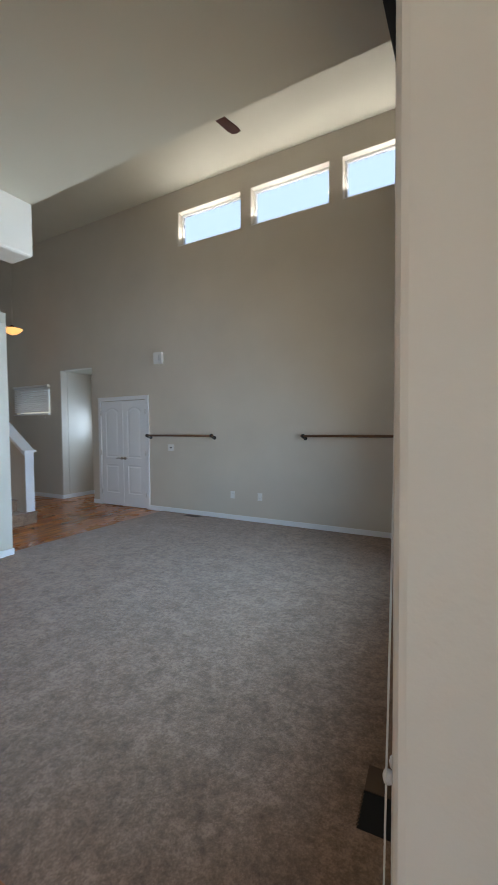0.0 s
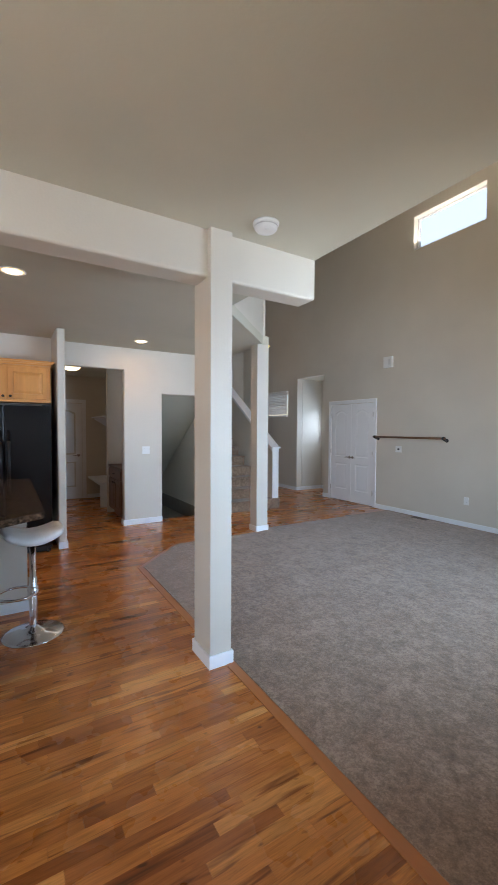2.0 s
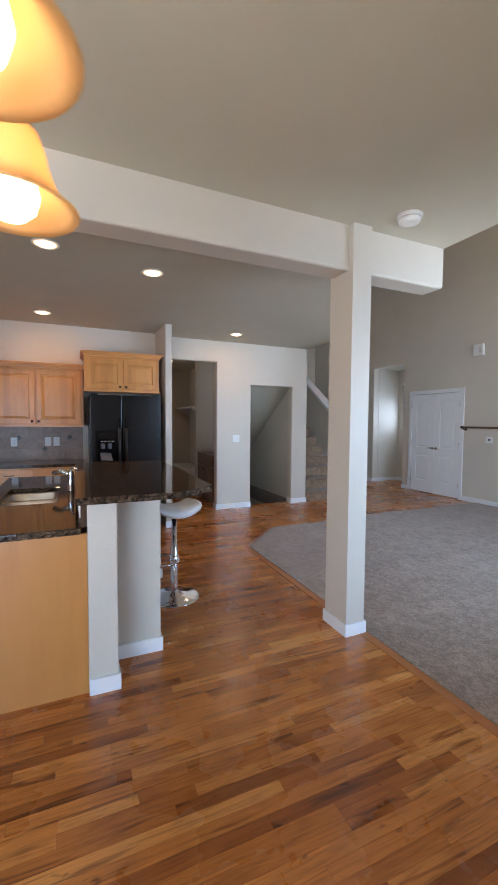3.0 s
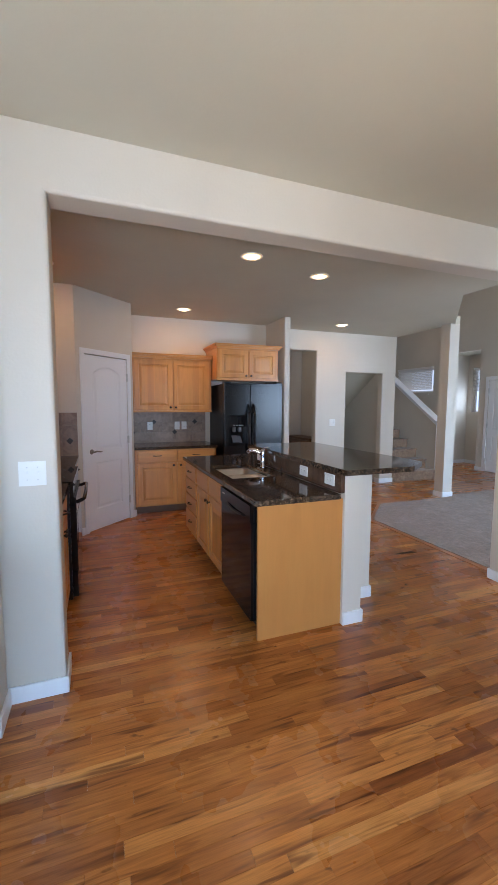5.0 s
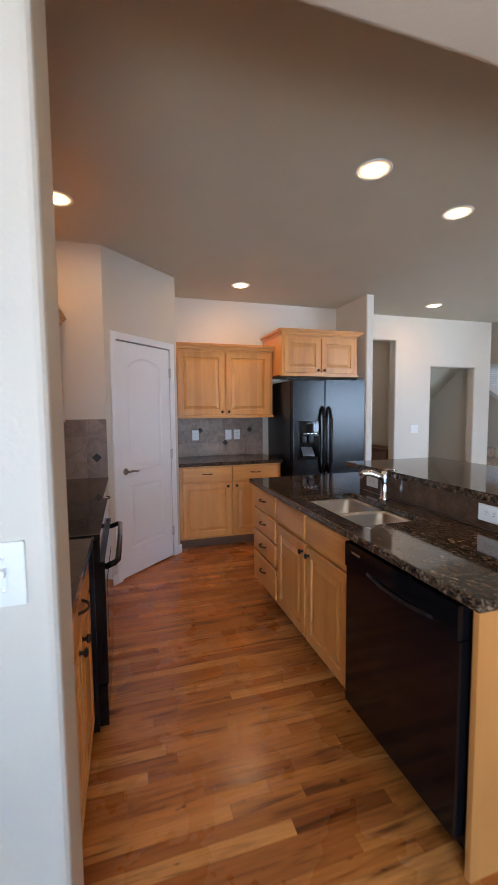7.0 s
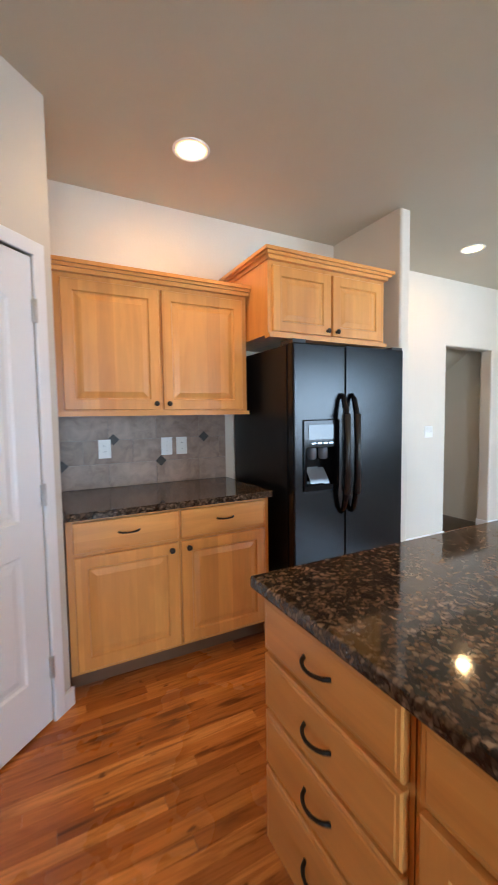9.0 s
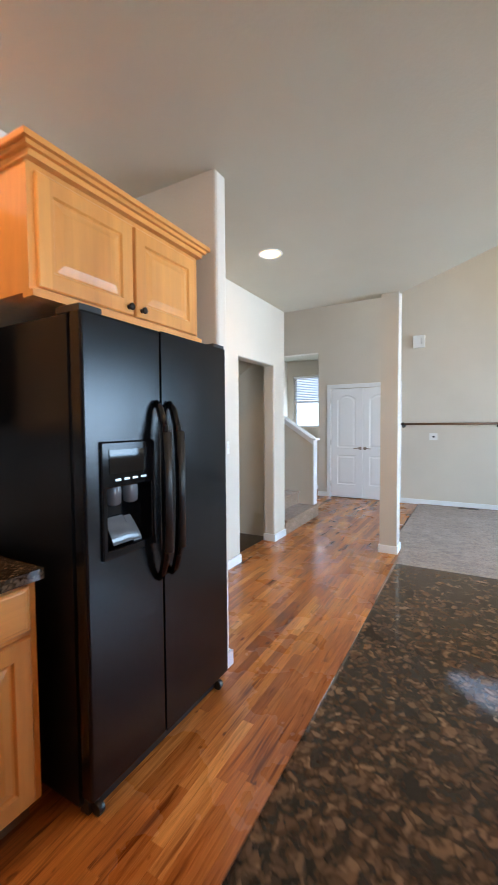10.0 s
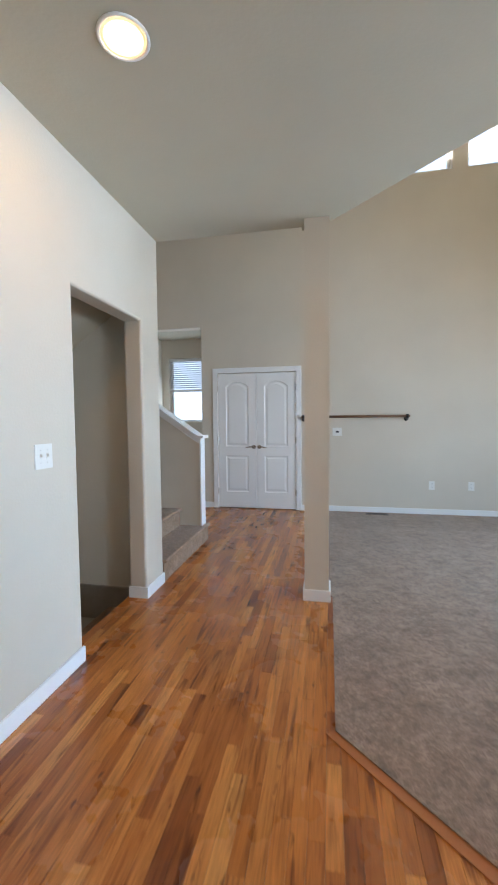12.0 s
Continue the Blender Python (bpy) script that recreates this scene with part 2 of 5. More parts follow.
def maple(name, axis=2, colour=(0.70, 0.308, 0.077), figure=1.0):
    """Clear-coated maple glued up from staves, each with its own tone."""
    m, nt, b = nodes_of(name, 0.33)
    rnd = nt.nodes.new("ShaderNodeObjectInfo").outputs["Random"]
    s = [14, 14, 14]
    s[axis] = 1.1
    grain = noise_tex(nt, place(nt, tuple(s), "Object", rnd), 1.5, 5, 0.6, 0.8)
    sep = nt.nodes.new("ShaderNodeSeparateXYZ")
    nt.links.new(place(nt, (11.5, 11.5, 11.5), "Object", rnd), sep.inputs[0])
    cell = nt.nodes.new("ShaderNodeMath")
    cell.operation = "FLOOR"
    nt.links.new(sep.outputs[0 if axis == 2 else 2], cell.inputs[0])
    stave = nt.nodes.new("ShaderNodeTexWhiteNoise")
    stave.noise_dimensions = "1D"
    nt.links.new(cell.outputs[0], stave.inputs["W"])
    s3 = [5, 5, 5]
    s3[axis] = 1.6
    cloud = noise_tex(nt, place(nt, tuple(s3), "Object", rnd), 1.3, 3, 0.5, 0.5)
    lo = tuple(k * (1 - 0.09 * figure) for k in colour)
    hi = tuple(min(1, k * (1 + 0.06 * figure)) for k in colour)
    col = ramp(nt, grain, [(0.3, lo), (0.68, hi)])
    col = mix(nt, 0.6 * figure, col, ramp(nt, stave.outputs["Value"], [(0.0, (0.84, 0.76, 0.68)), (0.5, (1, 1, 1)), (1.0, (1.10, 1.14, 1.20))]), "MULTIPLY")
    col = mix(nt, 0.6 * figure, col, ramp(nt, cloud, [(0.34, (0.84, 0.76, 0.66)), (0.52, (1, 1, 1))]), "MULTIPLY")
    nt.links.new(col, b.inputs["Base Color"])
    b.inputs["Coat Weight"].default_value, b.inputs["Coat Roughness"].default_value = 0.3, 0.34
    bump(nt, b, grain, 0.05, 0.002)
    return m


MAPLE = maple("maple_upright_grain")
REDUCER = maple("reddish_oak_reducer", 0, (0.42, 0.14, 0.04), 0.8)
MAPLE_H = maple("maple_level_grain", 0)


def granite_mat():
    m, nt, b = nodes_of("brown_granite", 0.07)
    c = place(nt, where="World")
    warp = add(nt, "ShaderNodeTexNoise", Scale=38.0, Detail=2.0)
    nt.links.new(c, warp.inputs["Vector"])
    sc = nt.nodes.new("ShaderNodeVectorMath")
    sc.operation = "SCALE"
    sc.inputs["Scale"].default_value = 0.045
    nt.links.new(warp.outputs["Color"], sc.inputs[0])
    ad = nt.nodes.new("ShaderNodeVectorMath")
    nt.links.new(c, ad.inputs[0])
    nt.links.new(sc.outputs[0], ad.inputs[1])
    vor = add(nt, "ShaderNodeTexVoronoi", Scale=72.0, Randomness=1.0)
    nt.links.new(ad.outputs[0], vor.inputs["Vector"])
    sep = nt.nodes.new("ShaderNodeSeparateColor")
    nt.links.new(vor.outputs["Color"], sep.inputs[0])
    col = ramp(nt, sep.outputs[0], [(0.0, (0.024, 0.018, 0.015)), (0.22, (0.046, 0.032, 0.024)), (0.42, (0.078, 0.051, 0.034)), (0.8, (0.130, 0.087, 0.057)), (1.0, (0.21, 0.148, 0.100))])
    body = ramp(nt, vor.outputs["Distance"], [(0.35, (1, 1, 1)), (0.72, (0.30, 0.27, 0.25))])
    col = mix(nt, 1.0, col, body, "MULTIPLY")
    col = mix(nt, 0.6, col, ramp(nt, noise_tex(nt, c, 11, 3), [(0.32, (0.45, 0.42, 0.4)), (0.6, (1.2, 1.2, 1.2))]), "MULTIPLY")
    fleck = noise_tex(nt, c, 420, 2, 0.6)
    col = mix(nt, ramp(nt, fleck, [(0.68, (0, 0, 0)), (0.74, (0.6, 0.6, 0.6))]), col, (0.20, 0.18, 0.16))
    nt.links.new(col, b.inputs["Base Color"])
    return m


GRANITE = granite_mat()


def upstand_mat():
    m, nt, b = nodes_of("polished_brown_stone", 0.16)
    c = place(nt, where="World")
    col = ramp(nt, noise_tex(nt, c, 16, 5, 0.65), [(0.3, (0.055, 0.031, 0.020)), (0.52, (0.092, 0.053, 0.034)), (0.7, (0.135, 0.080, 0.052))])
    col = mix(nt, 0.5, col, ramp(nt, noise_tex(nt, c, 120, 3), [(0.35, (0.6, 0.56, 0.53)), (0.6, (1.1, 1.1, 1.1))]), "MULTIPLY")
    nt.links.new(col, b.inputs["Base Color"])
    return m


UPSTAND = upstand_mat()


def plain(name, colour, rough, metal=0.0, grain=0.0, scale=60.0, coat=0.0, spec=0.5):
    m, nt, b = nodes_of(name, rough, metal)
    c = place(nt, where="Object")
    n = noise_tex(nt, c, 9, 3)
    lo, hi = tuple(k * 0.9 for k in colour), tuple(min(1, k * 1.08) for k in colour)
    nt.links.new(ramp(nt, n, [(0.3, lo), (0.7, hi)]), b.inputs["Base Color"])
    if grain:
        bump(nt, b, noise_tex(nt, c, scale, 3), grain, 0.003)
    if coat:
        b.inputs["Coat Weight"].default_value = coat
    b.inputs["Specular IOR Level"].default_value = spec
    return m


BLACK_GLOSS = plain("black_gloss_enamel", (0.004, 0.004, 0.005), 0.1, spec=0.28)
BLACK_SKIN = plain("black_textured_enamel", (0.0035, 0.004, 0.0055), 0.2, 0, 0.16, 190, 0, 0.42)
BLACK_SIDE = plain("black_satin_enamel", (0.006, 0.006, 0.007), 0.28, spec=0.25)
BLACK_PLASTIC = plain("black_plastic", (0.012, 0.012, 0.013), 0.35)
BLACK_GLASS = plain("black_ceramic_glass", (0.004, 0.004, 0.005), 0.04)
CHROME = plain("chrome", (0.80, 0.80, 0.82), 0.12, 1.0)
STEEL = plain("brushed_steel", (0.62, 0.61, 0.60), 0.28, 1.0, 0.05, 300)
NICKEL = plain("brushed_nickel", (0.66, 0.60, 0.53), 0.32, 1.0)
AGED_NICKEL = plain("aged_nickel", (0.30, 0.26, 0.22), 0.3, 1.0)
BRONZE = plain("dark_bronze", (0.030, 0.022, 0.017), 0.38, 0.7)
PADDLE = plain("grey_plastic", (0.10, 0.11, 0.125), 0.16)
ESPRESSO = plain("espresso_wood", (0.007, 0.005, 0.005), 0.3, 0, 0.03, 80, 0.0, 0.18)
CHERRY = plain("dark_red_wood", (0.022, 0.007, 0.006), 0.38, 0, 0.03, 80, 0.0, 0.3)
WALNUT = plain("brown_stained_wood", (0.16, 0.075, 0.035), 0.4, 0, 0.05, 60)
LEATHER = plain("white_leatherette", (0.80, 0.80, 0.81), 0.38, 0, 0.12, 140)
YELLOW = plain("yellow_plastic", (0.85, 0.58, 0.02), 0.35)
WHITE_CAN = plain("white_label", (0.80, 0.82, 0.84), 0.35)
BLUE_INK = plain("blue_ink", (0.05, 0.16, 0.42), 0.4)
TEAL = plain("teal_label", (0.03, 0.35, 0.45), 0.35)
RED_INK = plain("red_ink", (0.60, 0.03, 0.03), 0.4)
GREY_GLASS = plain("dark_grey_door_glass", (0.055, 0.06, 0.065), 0.12)
BASE_BROWN = plain("brown_metal_grille", (0.09, 0.05, 0.025), 0.45, 0.2)
# near-black that paints the shade inside the register openings
DUCT_SHADE = plain("duct_shade_black", (0.004, 0.004, 0.004), 0.8)
SLATE_DIAMOND = plain("dark_slate_inset", (0.035, 0.030, 0.028), 0.3, 0, 0.2, 90)
FAN_WOOD = plain("cherry_fan_blade", (0.11, 0.022, 0.014), 0.3, 0, 0.03, 60)
OUTSIDE = plain("dry_ground", (0.36, 0.32, 0.26), 0.9, 0, 0.3, 3)
ROOF = plain("roof_shingle", (0.17, 0.15, 0.14), 0.9, 0, 0.3, 20)
CORD = plain("white_cord", (0.80, 0.79, 0.74), 0.6)


def tile_mat():
    m, nt, b = nodes_of("taupe_stone_tile", 0.42)
    rnd = nt.nodes.new("ShaderNodeObjectInfo").outputs["Random"]
    c = place(nt, (1, 1, 1), "Object", rnd)
    cloud = noise_tex(nt, c, 11, 5, 0.62, 0.6)
    base = ramp(nt, rnd, [(0, (0.255, 0.182, 0.142)), (1, (0.325, 0.238, 0.190))])
    col = mix(nt, 1.0, base, ramp(nt, cloud, [(0.3, (0.70, 0.66, 0.62)), (0.5, (1, 1, 1)), (0.68, (1.3, 1.27, 1.22))]), "MULTIPLY")
    nt.links.new(col, b.inputs["Base Color"])
    bump(nt, b, cloud, 0.2, 0.004)
    return m


TILE = tile_mat()
GROUT = plain("grout", (0.26, 0.225, 0.195), 0.9, 0, 0.3, 200)


def glow(name, colour, strength, base=(0.8, 0.8, 0.8)):
    m, nt, b = nodes_of(name, 0.4)
    b.inputs["Base Color"].default_value = (*base, 1)
    b.inputs["Emission Color"].default_value, b.inputs["Emission Strength"].default_value = (*colour, 1), strength
    return m


BULB = glow("warm_bulb", (1.0, 0.62, 0.28), 270)
# bulb light on the reflector and baffle, put in as their own emission
REFLECTOR_GLOW = glow("glowing_reflector", (1.0, 0.66, 0.30), 7)
BAFFLE_GLOW = glow("glowing_baffle", (1.0, 0.55, 0.20), 1.1)
BULB_CH = glow("frosted_lamp_bulb", (1.0, 0.78, 0.50), 9)
DOME = glow("lit_opal_dome", (1.0, 0.72, 0.40), 9)
AMBER_BOWL = glow("lit_amber_bowl", (1.0, 0.44, 0.12), 2.3, (0.8, 0.5, 0.2))


def amber_glass():
    m, nt, b = nodes_of("amber_frosted_glass", 0.25)
    c = noise_tex(nt, place(nt), 14, 3)
    nt.links.new(ramp(nt, c, [(0.3, (0.88, 0.56, 0.24)), (0.7, (0.94, 0.68, 0.35))]), b.inputs["Base Color"])
    tr = nt.nodes.new("ShaderNodeBsdfTranslucent")
    tr.inputs[0].default_value = (1.0, 0.76, 0.46, 1)
    ms = nt.nodes.new("ShaderNodeMixShader")
    ms.inputs[0].default_value = 0.6
    nt.links.new(b.outputs[0], ms.inputs[1])
    nt.links.new(tr.outputs[0], ms.inputs[2])
    nt.links.new(ms.outputs[0], nt.nodes["Material Output"].inputs[0])
    return m


AMBER = amber_glass()


def glass_mat():
    m, nt, b = nodes_of("window_glass", 0.0)
    b.inputs["Transmission Weight"].default_value, b.inputs["IOR"].default_value = 1.0, 1.02
    b.inputs["Base Color"].default_value = (0.97, 0.985, 1, 1)
    return m


GLASS = glass_mat()


def dark_spot_mat():
    """A dark tone that thins out from the middle of each smudge to clear edges."""
    m, nt, b = nodes_of("dark_spot", 0.5)
    b.inputs["Base Color"].default_value = (0.02, 0.011, 0.007, 1)
    c = place(nt)
    d = nt.nodes.new("ShaderNodeVectorMath")
    d.operation = "LENGTH"
    nt.links.new(c, d.inputs[0])
    fade = ramp(nt, d.outputs["Value"], [(0.004, (1, 1, 1)), (0.050, (0, 0, 0))])
    mottle = ramp(nt, noise_tex(nt, c, 90, 3), [(0.3, (0.25, 0.25, 0.25)), (0.6, (0.62, 0.62, 0.62))])
    nt.links.new(mix(nt, 1.0, fade, mottle, "MULTIPLY"), b.inputs["Alpha"])
    return m


DARK_SPOT = dark_spot_mat()

# ======== large structure ========
H, HI = 2.74, 5.55          # low and high ceiling
XB, XH, YN = -5.92, -6.04, 5.57   # kitchen back wall, hall wall, north wall

bd = glow("hazy_blue_sky", (0.54, 0.74, 1.0), 1.75)
tagall(part("backdrop", box(-90, 60, 80, 80.5, -0.3, 95), bd), "plain pale blue sky beyond the houses", "backdrop", "structure")
tagall(part("ground", box(-200, 200, -200, 200, -0.5, -0.3), OUTSIDE), "dry tan ground outside the house", "ground", "structure")
# subfloor with an opening for the stairs down
bm = grid_solid([-10.4, -10.0, -6.17, 1.9], [-5.2, 1.45, 2.62, 6.6], -0.3, -0.02, lambda a, b: not (-10.0 < a < -6.17 and 1.45 < b < 2.62), lambda a, b, c: (a, b, c))
tagall(part("subfloor", bm, GROUT), "plain subfloor under the wood and the carpet", "floor", "structure")

CARPET_EDGE = [(0.0, 0.75), (-4.03, 0.75), (-4.67, 1.37), (-4.67, 2.69), (-4.80, 2.80), (-4.80, 5.57), (0.0, 5.57)]
bm = prism(CARPET_EDGE[::-1], -0.02, 0.010)
tagall(part("carpet", bm, CARPET), "taupe cut-pile wall-to-wall carpet with vacuum marks", "carpet", "structure")

# north wall with the high windows, the closet doors, the entry alcove and a small window
HIGH = [(-4.35, -3.13), (-2.93, -1.70), (-1.50, -0.27)]
WZ = (4.61, 5.17)
NW_HOLES = [(a, b, *WZ) for a, b in HIGH] + [(-6.36, -5.17, -1, 2.04), (-7.58, -6.61, -1, 2.73), (-9.2, -7.96, 1.83, 2.42)]
wall("wall_north", "x", YN, YN + 0.16, -10.2, 0.15, -0.02, HI, NW_HOLES, WALL, "tall greige textured wall with three high windows", 0.014)
# alcove behind the north wall
wall("wall_alcove_west", "y", -7.74, -7.58, YN + 0.16, 6.35, -0.02, 2.9, [], WALL, "greige side wall of the entry alcove")
wall("wall_alcove_east", "y", -6.61, -6.47, YN + 0.16, 6.35, -0.02, 2.9, [], WALL, "greige side wall of the entry alcove")
wall("wall_alcove_north", "x", 6.35, 6.5, -7.74, -6.47, -0.02, 2.9, [(-7.45, -6.73, 1.31, 2.41)], WALL, "greige end wall of the alcove with a window")
tagall(part("ceiling_alcove", box(-7.58, -6.61, YN + 0.16, 6.35, 2.73, 2.85), CEIL), "greige alcove ceiling", "ceiling", "structure")
# closet behind the double doors
wall("wall_closet", "x", 6.25, 6.35, -6.47, -4.9, -0.02, 2.9, [], WALL, "plain wall at the back of the closet")
tagall(part("ceiling_closet", box(-6.47, -4.9, YN + 0.16, 6.25, 2.4, 2.5), CEIL), "plain closet ceiling", "ceiling", "structure")

# outer walls on the east and south
wall("wall_living_east", "y", 0.0, 0.15, 0.735, YN, -0.02, HI, [(0.80, 1.12, 0.75, 2.38), (1.5, 4.45, 0.75, 2.35)], WALL, "greige wall with a wide window", 0.014)
wall("wall_jog", "x", 0.585, 0.735, -0.005, 1.85, -0.02, H, [], WALL, "greige orange-peel wall ending in a rounded corner", 0.02, ends=(-0.005,))
wall("wall_dining_east", "y", 1.7, 1.85, -5.15, 0.585, -0.02, H, [(-4.2, -1.8, -1, 2.06)], WALL, "greige dining wall with a patio door", 0.014)
wall("wall_dining_south", "x", -5.15, -5.0, -2.0, 1.7, -0.02, H, [(-1.1, 0.7, 0.85, 2.2)], WALL, "unseen greige dining wall with an assumed window", 0.014)
wall("wall_dining_west", "y", -2.0, -1.80, -5.0, -2.985, -0.02, H, [], WALL, "greige dining wall with a rounded outer corner", 0.02, ends=(-2.985,))
# the pier that frames the kitchen, and the range wall
bm = grid_solid([-3.5, -2.725, 1.44], [-0.02, 2.45, H + 0.03], -2.20, -2.012, lambda a, b: a < -2.725 or b > 2.45,
                lambda a, b, c: (c - 0.0115 * max(a + 2.725, 0), a, b), 0.018, 3, lambda a, b: a > -3.4 and b < 2.6)
tagall(part("wall_kitchen_opening", bm, WALL), "greige pier and dropped beam with rounded edges framing the kitchen", "wall", "structure")
wall("wall_range", "x", -3.5, -3.4, -6.1, -2.22, -0.02, H, [], WALL, "greige kitchen wall behind the range", 0.014)
wall("wall_pantry_return", "y", -4.73, -4.63, -3.4, -2.745, -0.02, H, [], WALL, "greige return wall beside the pantry", 0.014)
wall("wall_kitchen_back", "y", XB - 0.12, XB, -3.4, 0.03, -0.02, H, [], WALL, "greige kitchen wall behind the cabinets", 0.014)
wall("wall_fin", "x", 0.03, 0.125, XB, -5.22, -0.02, H, [], WALL, "greige fin wall beside the refrigerator with rounded end", 0.02, ends=(-5.22,))
wall("wall_hall", "y", XH - 0.14, XH, 0.125, 2.74, -0.02, H, [(0.19, 1.035, -1, 2.405), (1.64, 2.435, -1, 2.057)], WALL, "greige hall wall with two plain openings", 0.018, ends=(2.74,))
tagall(part("wall_hall_stub", box(XB - 0.12, XB - 0.001, 0.032, 0.123, -0.02, H), WALL), "greige wall end behind the kitchen", "wall", "structure")

# slanted pantry wall with its doorway: local x along the wall, front towards the kitchen
P0, P1 = Vector((-4.63, -2.745)), Vector((-5.255, -2.105))
PLEN = (P1 - P0).length
PANG = math.degrees(math.atan2(P1.y - P0.y, P1.x - P0.x))
# front normal points to +x +y; local -y is the front
PANTRY = pose(P0.x, P0.y, 0, 0, 0, PANG)
bm = grid_solid([0, 0.10, PLEN - 0.10, PLEN], [-0.02, 2.045, H], 0.0, 0.11, lambda a, b: not (0.10 < a < PLEN - 0.10 and b < 2.045), lambda a, b, c: (a, c, b))
w = part("wall_pantry", bm, WALL)
w.matrix_world = PANTRY
tagall(w, "greige slanted pantry wall around a white door", "wall", "structure")
wall("wall_pantry_side", "x", -2.225, -2.105, XB, -5.27, -0.02, H, [], WALL, "greige side wall of the pantry", 0.014)

# dining beam and pillar
def ring_base(pts_box, name="baseboard"):
    x0, x1, y0, y1 = pts_box
    t = 0.013
    bm = grid_solid([x0 - t, x0, x1, x1 + t], [y0 - t, y0, y1, y1 + t], 0.0, 0.085, lambda a, b: not (x0 < a < x1 and y0 < b < y1), lambda a, b, c: (a, b, c), 0.004, 2)
    return tagall(part(name, bm, TRIM), "white painted baseboard round a pillar", "baseboard", "structure")


tagall(part("pillar", box(-2.25, -2.002, 0.58, 0.728, -0.02, H - 0.002, 0.022, 3), WALL), "greige square pillar with rounded corners and white base", "pillar", "structure")
ring_base((-2.25, -2.002, 0.58, 0.728))
tagall(part("pillar", box(-4.875, -4.70, 2.61, 2.80, -0.02, H - 0.002, 0.02, 3), WALL), "slim greige pillar at the corner of the carpet", "pillar", "structure")
ring_base((-4.875, -4.70, 2.61, 2.80))

# ceilings
LOW = [(1.85, 1.44), (-3.44, 1.44), (-4.70, 2.70), (-4.70, 2.80), (-4.90, 2.80), (-4.90, 2.74), (-6.17, 2.74), (-6.17, -3.5), (-2.02, -3.5), (-2.02, -5.15), (1.85, -5.15)]
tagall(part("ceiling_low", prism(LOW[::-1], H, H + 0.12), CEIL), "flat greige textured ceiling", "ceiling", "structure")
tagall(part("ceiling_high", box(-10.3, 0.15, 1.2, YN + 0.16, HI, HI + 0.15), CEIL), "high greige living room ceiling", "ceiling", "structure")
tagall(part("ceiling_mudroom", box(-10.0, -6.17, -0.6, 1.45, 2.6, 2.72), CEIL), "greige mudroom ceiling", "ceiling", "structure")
# upper walls that stand on the edges of the low ceiling
UP = H + 0.12
tagall(part("wall_upper_south", box(-3.44, 0.15, 1.32, 1.44, UP, HI), WALL), "greige upper wall above the dining ceiling", "wall", "structure")
dv = Vector((-4.70 + 3.44, 2.70 - 1.44)).normalized()
nv = Vector((-dv.y, dv.x)) * 0.12
tagall(part("wall_upper_slant", prism([(-3.44, 1.44), (-4.70, 2.70), (-4.70 + nv.x, 2.70 + nv.y), (-3.44 + nv.x, 1.44 + nv.y)], UP, HI), WALL), "greige slanted upper wall over the hall", "wall", "structure")
tagall(part("wall_upper_hall", box(-6.17, -4.70, 2.62, 2.74, UP, HI), WALL), "greige upper wall over the hall", "wall", "structure")
# out of view: eaves and slab added to keep direct sun off the windows
tagall(part("roof", box(-11, 1.2, 0.2, 6.75, 5.80, 5.95), ROOF), "unseen shingled roof, its eaves added to shade the high windows", "roof", "structure")
tagall(part("porch_sunshade", box(-10.6, -4.6, 6.5, 8.2, 3.0, 3.12), ROOF), "unseen slab added to shade the alcove window", "roof", "structure")

# stairwell walls, entry and mudroom
wall("wall_stair_south", "x", 2.635, 2.74, -10.2, XH - 0.141, -3.0, HI, [], WALL, "greige wall beside the stairs", 0.014)
wall("wall_west", "y", -10.35, -10.2, -0.6, YN, -3.0, HI, [], WALL, "greige end wall past the stairs", 0.014)
wall("wall_mudroom_west", "y", -9.05, -8.93, -0.6, 1.45, -0.02, 2.6, [], WALL, "greige mudroom wall", 0.014)
wall("wall_mudroom_north", "x", 1.35, 1.45, -8.93, -6.17, -3.0, 2.6, [], WALL, "greige mudroom wall", 0.014)
wall("wall_mudroom_south", "x", -0.6, -0.5, -8.93, -6.07, -0.02, 2.6, [], WALL, "greige mudroom wall", 0.014)
wall("wall_mudroom_east", "y", -6.17, -6.07, -0.5, 0.03, -0.02, 2.6, [], WALL, "greige mudroom wall", 0.014)
tagall(part("floor_basement", box(-10.2, -6.17, 1.45, 2.635, -3.1, -3.0), CARPET), "dim basement floor below the stairs", "floor", "structure")


def straight_base(axis, c, a0, a1, side, z1=0.085):
    """A baseboard along x or y on a wall face at c; side is the way that it stands out."""
    t = 0.013 * side
    bm = box(a0, a1, c, c + t, 0, z1) if axis == "x" else box(c, c + t, a0, a1, 0, z1)
    for f in bm.faces:
        f.select = False
    es = [e for e in bm.edges if all(abs(v.co.z - z1) < 1e-5 for v in e.verts)]
    bmesh.ops.bevel(bm, geom=es, offset=0.004, segments=2, affect="EDGES", profile=0.5)
    return tagall(part("baseboard", bm, TRIM), "white painted baseboard along the wall", "baseboard", "structure")


for a0, a1 in ((-5.10, 0.0), (-6.61, -6.43), (-10.2, -7.58)):
    straight_base("x", YN, a0, a1, -1)
straight_base("y", -7.58, YN, 6.35, 1)
straight_base("x", 6.35, -7.567, -6.61, -1)
straight_base("y", XH, 1.035, 1.64, 1)
straight_base("y", XH, 2.435, 2.74, 1)
straight_base("x", 2.435, XH - 0.14, XH + 0.013, -1)
straight_base("x", 1.035, XH - 0.14, XH + 0.013, -1)
straight_base("x", 0.125, XH + 0.013, -5.22, 1)
straight_base("y", -5.22, 0.03, 0.138, 1)
